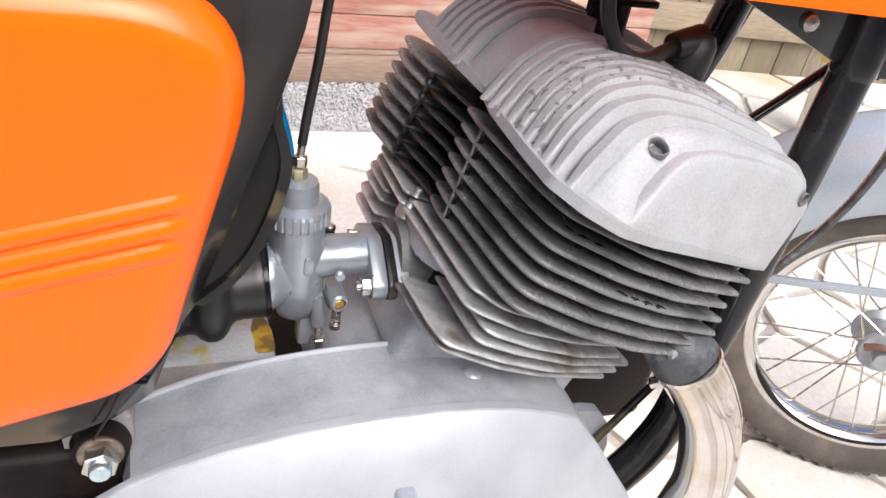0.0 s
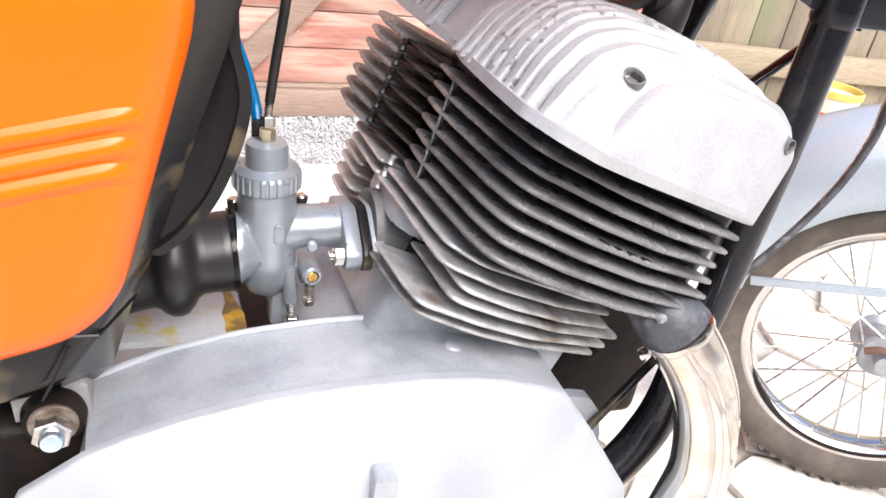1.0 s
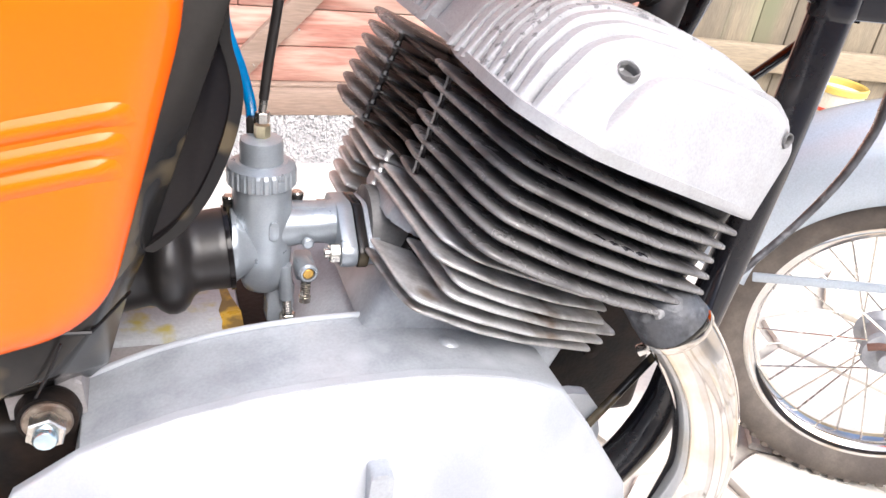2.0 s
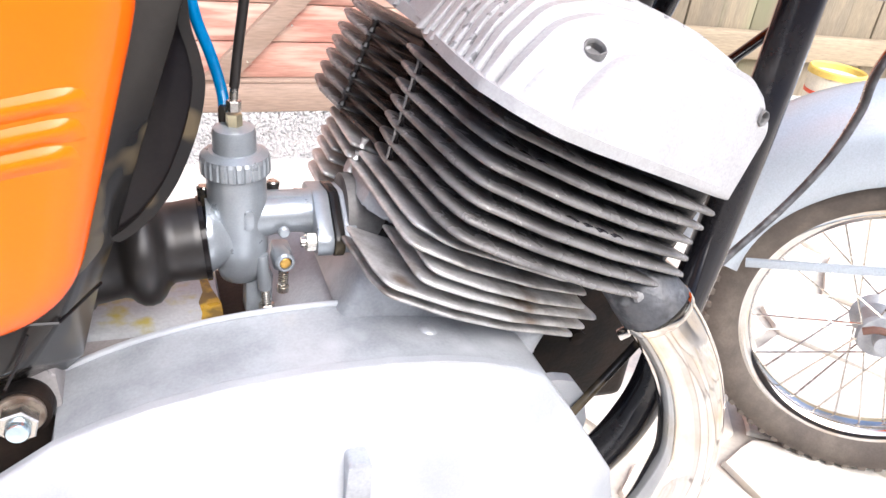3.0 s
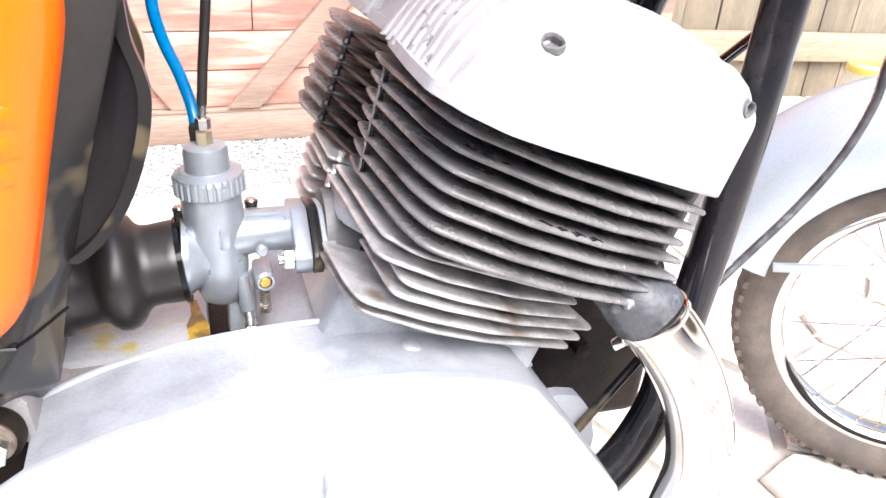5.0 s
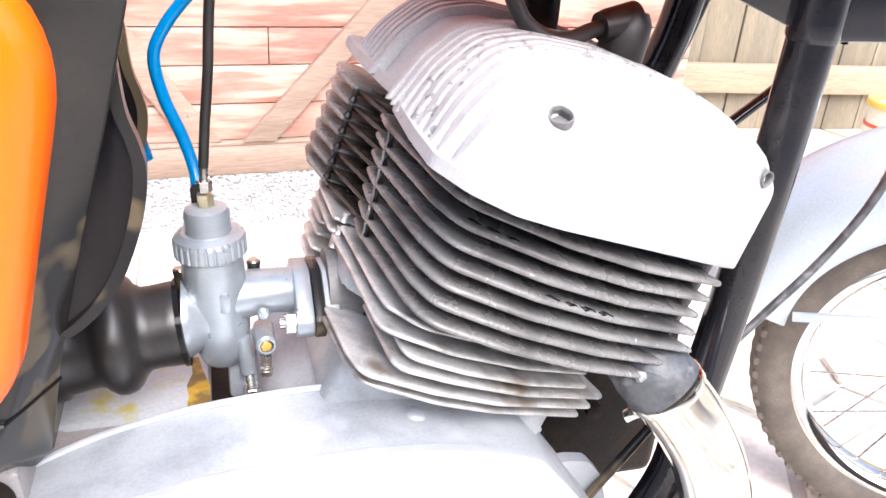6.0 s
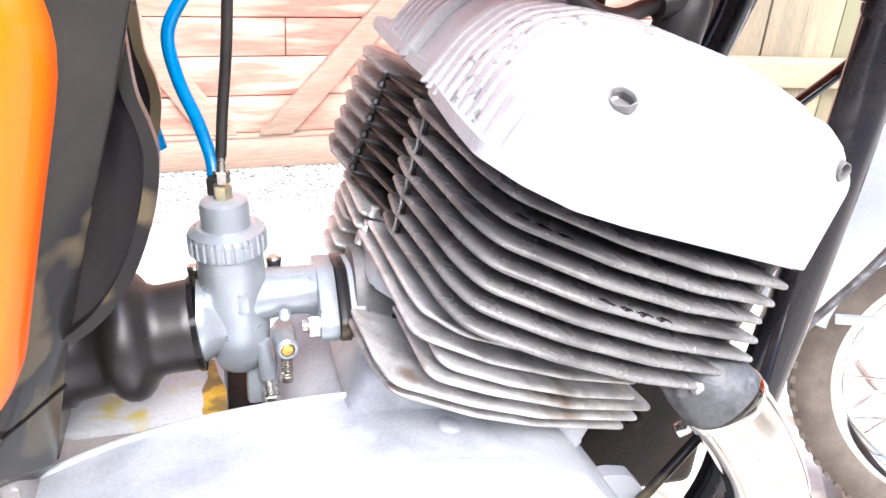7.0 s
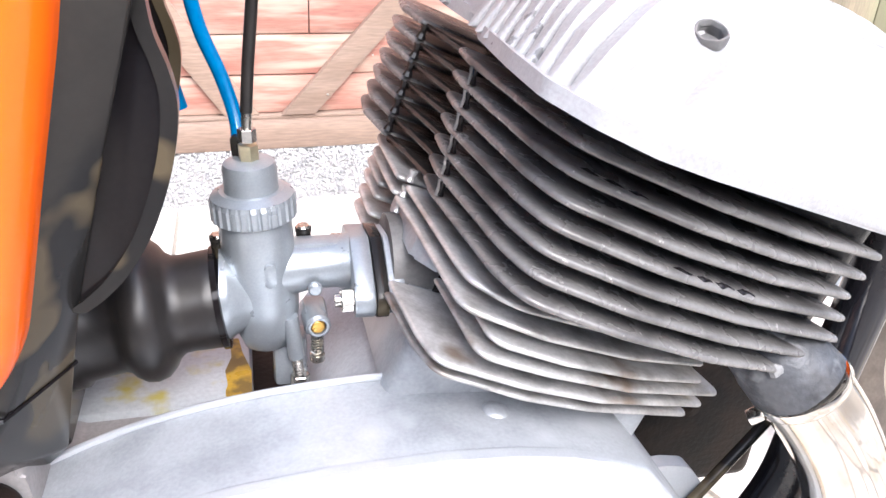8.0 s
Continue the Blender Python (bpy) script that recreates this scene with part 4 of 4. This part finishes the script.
# rubber boot between carburettor and airbox
prof = [(0.0264, 0.0), (0.0272, 0.0015), (0.0270, 0.008), (0.0264, 0.018), (0.0268, 0.023), (0.0292, 0.0265), (0.0340, 0.0295), (0.0378, 0.0335), (0.0392, 0.0385), (0.0385, 0.0435), (0.0355, 0.0480), (0.0325, 0.0505), (0.0312, 0.0540), (0.0316, 0.060), (0.0328, 0.072), (0.0355, 0.074), (0.0360, 0.078), (0.0355, 0.084), (0.02, 0.086)]
part("intake_boot", lathe(prof, 40, axis((-0.1365, AY - 0.001, 0.4365), (-1, 0, -0.12))), RUBBER, bike, "black rubber intake boot with a bellows fold", 85)
part("boot_clamp", lathe([(0.0266, 0.0), (0.0285, 0.0005), (0.0285, 0.0035), (0.0266, 0.004)], 40, axis((-0.1355, AY - 0.001, 0.4366), (-1, 0, -0.12))), BLACK_GLOSS, bike)

# exhaust: stub smeared with sealer, flange and chromed pipe
EX = [(0.1440, -0.115, 0.4325), (0.1645, -0.119, 0.407), (0.1830, -0.121, 0.377), (0.1975, -0.122, 0.340), (0.2045, -0.123, 0.3015), (0.1990, -0.124, 0.2685), (0.1875, -0.125, 0.235), (0.160, -0.127, 0.19), (0.11, -0.13, 0.145), (0.0, -0.135, 0.10), (-0.2, -0.138, 0.09)]
EXW = Vector((0.58, -0.20, -0.79)).normalized()
part("exhaust_stub", tube([tuple(Vector(EX[0]) - EXW * 0.030 + Vector((-0.010, 0.022, 0.0))), tuple(Vector(EX[0]) - EXW * 0.016 + Vector((-0.003, 0.006, 0.0))), tuple(Vector(EX[0]) + EXW * 0.001)], [0.016, 0.0232, 0.0246], 28, 5), SEALANT, bike, "exhaust stub smeared with grey sealer")
part("exhaust_port", tube([(0.08, -0.05, 0.478), (0.112, -0.082, 0.466), (0.132, -0.104, 0.452)], [0.026, 0.024, 0.020], 20, 5), SEALANT, cylinder)
for u, v, w in ((0.0762, -0.121, 0.0385), (0.0662, -0.124, 0.0262)):
    part("weld", lathe([(0.0, -0.004), (0.0046, -0.003), (0.0048, -0.0004), (0.0028, 0.0018), (0.0, 0.0023)], 14, axis((u, v, w), (0.3, -0.8, 0.7)), None, lambda j, a: 1 + 0.25 * math.sin(2 * a + 1) + 0.12 * math.sin(5 * a)), HEAD_CORE, cylinder, "bright weld spot", m=CYL)
part("exhaust_collar", lathe([(0.022, -0.004), (0.0250, -0.0022), (0.0254, 0.0022), (0.0246, 0.0035), (0.023, 0.0045)], 40, axis(EX[0], EXW)), CHROME, bike)
part("collar_lug", box(-0.004, 0.004, -0.004, 0.004, -0.003, 0.002, 0.001), CHROME, bike, m=axis((0.1255, -0.1125, 0.4125), EXW))
part("exhaust_pipe", tube(EX, 0.0236, 36, 8), CHROME, bike, "chromed exhaust pipe with yellow heat tint")

# frame
DOWN = [(0.2191 + 0.0555 * (z - 0.55) - 0.195 * (z - 0.55) ** 2, -0.070, z) for z in (0.76, 0.70, 0.64, 0.58, 0.52, 0.46, 0.41, 0.362)]
part("frame_downtube", tube(DOWN + [(0.2010, -0.068, 0.321), (0.1925, -0.068, 0.291), (0.1780, -0.067, 0.263), (0.156, -0.065, 0.235), (0.10, -0.055, 0.17), (0.0, -0.045, 0.09)], [0.0143] * 7 + [0.0150, 0.0160] + [0.0168] * 5, 36), FRAME_BLACK, bike, "black enamelled frame downtube")
part("head_lug", lathe([(0.0143, -0.0015), (0.0149, 0.0), (0.0155, 0.002), (0.0157, 0.010), (0.0157, 0.022), (0.0165, 0.04), (0.0165, 0.11), (0.0, 0.11)], 36, axis((0.2225, -0.070, 0.6345), (0.0, 0, 1))), FRAME_BLACK, bike)
bm = bmesh.new()
prism(bm, [(0.118, 0.674), (0.2040, 0.6410), (0.213, 0.648), (0.22, 0.73), (0.118, 0.73)], 0.066, 0.071, 0.001)
bm.transform(XZ)
part("gusset", bm, FRAME_BLACK, bike, "black steel gusset plate")
part("gusset_bolt", lathe([(0.0, 0.0), (0.0058, 0.0), (0.0058, 0.003), (0.0045, 0.0045), (0.0, 0.005)], 20, axis((0.1690, -0.071, 0.6655), (0, -1, 0))), STEEL, bike)
part("cross_plate", box(0.232, 0.40, -0.079, -0.050, 0.6335, 0.70, 0.004), FRAME_BLACK, bike)
part("plate_screw", lathe([(0.0, 0.0), (0.0022, 0.0), (0.0022, 0.004), (0.0, 0.0042)], 12, axis((0.2460, -0.070, 0.6315), (0, 0, 1))), FRAME_BLACK, bike)
part("frame_tube", tube([(0.165, 0.055, 0.50), (0.203, 0.055, 0.592), (0.2165, 0.055, 0.645), (0.235, 0.055, 0.75)], 0.0135, 20), FRAME_BLACK, bike)
part("cable_tube", tube([(0.195, 0.055, 0.54), (0.2165, 0.055, 0.597), (0.2315, 0.055, 0.645), (0.25, 0.055, 0.72)], 0.0048, 12), SEALANT, bike)
part("rod", tube([(0.20, 0.05, 0.489), (0.30, 0.05, 0.569), (0.34, 0.05, 0.602)], 0.0045, 10, 1), FRAME_BLACK, bike)

# front wheel, turned aside
WHEEL = Matrix.Translation((0.719, 0.135, 0.192)) @ pose(0, 0, 0, 0, 0, -37)
HUB = WHEEL @ pose(0, 0, 0, 90, 0, 0)
wheel = part("front_wheel", lathe([(0.0, -0.055), (0.012, -0.055), (0.012, -0.035), (0.028, -0.034), (0.031, -0.028), (0.022, -0.02), (0.022, 0.02), (0.031, 0.028), (0.028, 0.034), (0.012, 0.035), (0.012, 0.055), (0.0, 0.055)], 32, HUB), CASE, bike, "spoked front wheel with an aluminium hub")


def ring(profile, sides=96, m=None):
    """A closed ring about y from (radius, offset) pairs."""
    bm = bmesh.new()
    rows, k = [], len(profile)
    for i in range(sides):
        a = 2 * math.pi * i / sides
        rows.append([bm.verts.new((r * math.cos(a), o, r * math.sin(a))) for r, o in profile])
    for i in range(sides):
        for j in range(k):
            bm.faces.new((rows[i][j], rows[(i + 1) % sides][j], rows[(i + 1) % sides][(j + 1) % k], rows[i][(j + 1) % k]))
    return bm


bm = ring([(0.171, -0.0215), (0.176, -0.028), (0.190, -0.0335), (0.205, -0.0325), (0.214, -0.027), (0.2195, -0.012), (0.2205, 0.0), (0.2195, 0.012), (0.214, 0.027), (0.205, 0.0325), (0.190, 0.0335), (0.176, 0.028), (0.171, 0.0215)])
part("tyre", bm, TYRE, wheel, "dusty black tyre with block tread", 35, WHEEL)
block = part("tread_block", box(-0.005, 0.005, -0.0075, 0.0075, -0.0053, 0.0053, 0.0015, 1), TYRE, wheel)
for k in range(66):
    for row, o in enumerate((-0.022, 0.0, 0.022)):
        a = 360 * (k + 0.5 * (row % 2)) / 66
        knob = block if (k, row) == (0, 0) else new("tread_block", block.data)
        knob.parent = wheel
        knob.matrix_basis = WHEEL @ pose(0, 0, 0, 0, -a, 0) @ Matrix.Translation((0.2160 if row == 1 else 0.2122, o, 0))
part("rim", ring([(0.1735, -0.0225), (0.175, -0.020), (0.170, -0.017), (0.162, -0.015), (0.158, -0.006), (0.158, 0.006), (0.162, 0.015), (0.170, 0.017), (0.175, 0.020), (0.1735, 0.0225), (0.166, 0.0215), (0.158, 0.017), (0.1535, 0.007), (0.1535, -0.007), (0.158, -0.017), (0.166, -0.0215)]), CHROME, wheel, "chromed steel rim", 60, WHEEL)
for k in range(32):
    a, side = 2 * math.pi * k / 32, (-0.031 if k % 2 else 0.031)
    b = a + (0.62 if (k // 2) % 2 else -0.62)
    part("spoke", tube([(0.029 * math.cos(b), side, 0.029 * math.sin(b)), (0.1545 * math.cos(a), side * 0.15, 0.1545 * math.sin(a))], 0.0013, 6, 1), STEEL, wheel, m=WHEEL)
part("brake_arm", tube([(-0.03, -0.052, 0.012), (-0.012, -0.054, 0.02), (0.02, -0.054, 0.016)], 0.005, 8, 3), material("rusty_steel", (0.22, 0.12, 0.09), 0.6, 0.6, (0.12, 0.08, 0.07)), wheel, m=WHEEL)

# front mudguard: deep valanced shell with a crown
GUARD = [(-0.052, 0.214), (-0.054, 0.235), (-0.053, 0.270), (-0.046, 0.288), (-0.030, 0.310), (-0.010, 0.325), (0.010, 0.325), (0.030, 0.310), (0.046, 0.288), (0.053, 0.270), (0.054, 0.235), (0.052, 0.214)]
bm = bmesh.new()
rows = []
for i in range(41):
    a = radians(28 + i * (166 - 28) / 40)
    squeeze = 1 - 0.05 * max(0, (i - 32) / 8) ** 2
    outer = [bm.verts.new((r * squeeze * math.cos(a), o, r * squeeze * math.sin(a))) for o, r in GUARD]
    inner = [bm.verts.new(((r * squeeze - 0.002) * math.cos(a), o * 0.96, (r * squeeze - 0.002) * math.sin(a))) for o, r in GUARD]
    rows.append(outer + inner[::-1])
for a, b in zip(rows, rows[1:]):
    for k in range(len(a)):
        bm.faces.new((a[k], a[(k + 1) % len(a)], b[(k + 1) % len(a)], b[k]))
bm.faces.new(rows[0][::-1])
bm.faces.new(rows[-1])
guard = part("front_mudguard", bm, MUDGUARD, bike, "silver painted deep front mudguard", 60, WHEEL)
part("stay", box(-0.195, 0.03, -0.062, -0.056, -0.0055, 0.0055, 0.001), MUDGUARD, guard, "flat silver stay", m=WHEEL @ pose(0, 0, 0.108, 0, -12, 0))
part("speedometer_cable", tube([(0.47, 0.02, 0.66), (0.4171, 0.02, 0.5711), (0.4112, 0.02, 0.522), (0.3943, 0.02, 0.4768), (0.3618, 0.02, 0.4301), (0.3202, 0.02, 0.3841), (0.2909, 0.016, 0.3546), (0.2776, 0.012, 0.319)], 0.0036, 12), SEALANT, bike, "grey sheathed cable")
part("brake_cable", tube([(0.476, 0.03, 0.66), (0.4231, 0.03, 0.5691), (0.4187, 0.03, 0.52), (0.4033, 0.03, 0.4748), (0.3723, 0.03, 0.4281), (0.3322, 0.03, 0.3821), (0.3044, 0.03, 0.3526), (0.2926, 0.03, 0.317)], 0.0022, 10), STEEL, bike, "thin bright brake cable")

# tank
bm = bmesh.new()
prism(bm, rounded([(-0.02, 0.71), (0.06, 0.685), (0.20, 0.682), (0.42, 0.74), (0.44, 0.86), (0.0, 0.88)], [0.03, 0.06, 0.06, 0.03, 0.06, 0.06], 6), -0.15, 0.11, 0.035, 5)
bm.transform(XZ)
part("fuel_tank", bm, ORANGE, bike, "orange fuel tank", 60)

# ---- paving and gravel ----
def clip(poly, p, q):
    """The part of a polygon nearer to p than to q."""
    mid, n = (p + q) / 2, q - p
    out = []
    for a, b in zip(poly, poly[1:] + poly[:1]):
        da, db = (a - mid).dot(n), (b - mid).dot(n)
        if da <= 0:
            out.append(a)
        if da * db < 0:
            out.append(a + (b - a) * (da / (da - db)))
    return out


rnd = random.Random(4)
seeds = [Vector((0.2 + 0.26 * (i + rnd.uniform(-0.4, 0.4)), -1.0 + 0.26 * (j + rnd.uniform(-0.4, 0.4)))) for i in range(11) for j in range(11)]
for p in seeds:
    poly = [p + Vector(d) * 0.3 for d in ((-1, -1), (1, -1), (1, 1), (-1, 1))]
    for q in seeds:
        if q is not p and (q - p).length < 0.7:
            poly = clip(poly, p, q)
    if len(poly) < 3 or p.y > 1.25 + (p.x > 1.2) * 0.6:
        continue
    c = sum(poly, Vector((0, 0))) / len(poly)
    poly = [c + (v - c) * (1 - 0.013 / max((v - c).length, 0.02)) for v in poly]
    ragged = []
    for a, b in zip(poly, poly[1:] + poly[:1]):
        ragged += [a, a * 0.66 + b * 0.34 + Vector((rnd.uniform(-1, 1), rnd.uniform(-1, 1))) * 0.006, a * 0.33 + b * 0.67 + Vector((rnd.uniform(-1, 1), rnd.uniform(-1, 1))) * 0.006]
    bm = bmesh.new()
    prism(bm, [v - c for v in ragged], -0.012, 0.0, 0.003, 1)
    part("flagstone", bm, STONE, ground, m=Matrix.Translation((c.x, c.y, GROUND + rnd.uniform(-0.002, 0.003))))
for i in range(5):
    for j in range(5):
        x0, y0 = 0.19 - (i + 1) * 0.45, 1.20 - (j + 1) * 0.45
        part("slab", box(x0 + 0.003, x0 + 0.447, y0 + 0.003, y0 + 0.447, GROUND - 0.011, GROUND + 0.001 * ((i * 3 + j) % 3), 0.004), STONE, ground)

ico = bmesh.new()
bmesh.ops.create_icosphere(ico, subdivisions=1, radius=1.0)
base = [v.co.copy() for v in ico.verts]
tris = [[v.index for v in f.verts] for f in ico.faces]
ico.free()
verts, faces = [], []
for k in range(15000):
    x, f = rnd.uniform(-0.75, 1.1), 0.05 + 0.93 * rnd.random() ** 0.8
    y = 1.168 + 0.0774 * x + 0.190 * f
    z = GROUND - 0.010 + 0.086 * f
    r = rnd.uniform(0.0018, 0.0050)
    turn = Euler((rnd.uniform(0, 6), rnd.uniform(0, 6), rnd.uniform(0, 6))).to_matrix()
    size = Vector((rnd.uniform(0.7, 1.3), rnd.uniform(0.7, 1.2), rnd.uniform(0.5, 0.9))) * r
    n0 = len(verts)
    for c in base:
        w = turn @ Vector((c.x * size.x, c.y * size.y, c.z * size.z))
        verts.append((x + w.x, y + w.y, z + w.z))
    faces += [[n0 + i for i in f3] for f3 in tris]
me = bpy.data.meshes.new("gravel")
me.from_pydata(verts, [], faces)
me.materials.append(GRAVEL)
tagged(new("gravel", me), "strip of small grey gravel along the shed", "gravel", kind="stuff")
bed = bmesh.new()
c = [bed.verts.new(p) for p in ((-4, 0.858, GROUND - 0.013), (1.3, 1.268, GROUND - 0.013), (1.3, 1.475, 0.046), (-4, 1.06, 0.046))]
bed.faces.new(c)
c2 = [bed.verts.new(p) for p in ((-4, 1.06, -0.04), (1.3, 1.475, -0.04))]
bed.faces.new((c[2], c[3], c2[0], c2[1]))
tagged(part("gravel_bed", bed, GRAVEL), "sloping bed of grey gravel", "gravel", kind="structure")
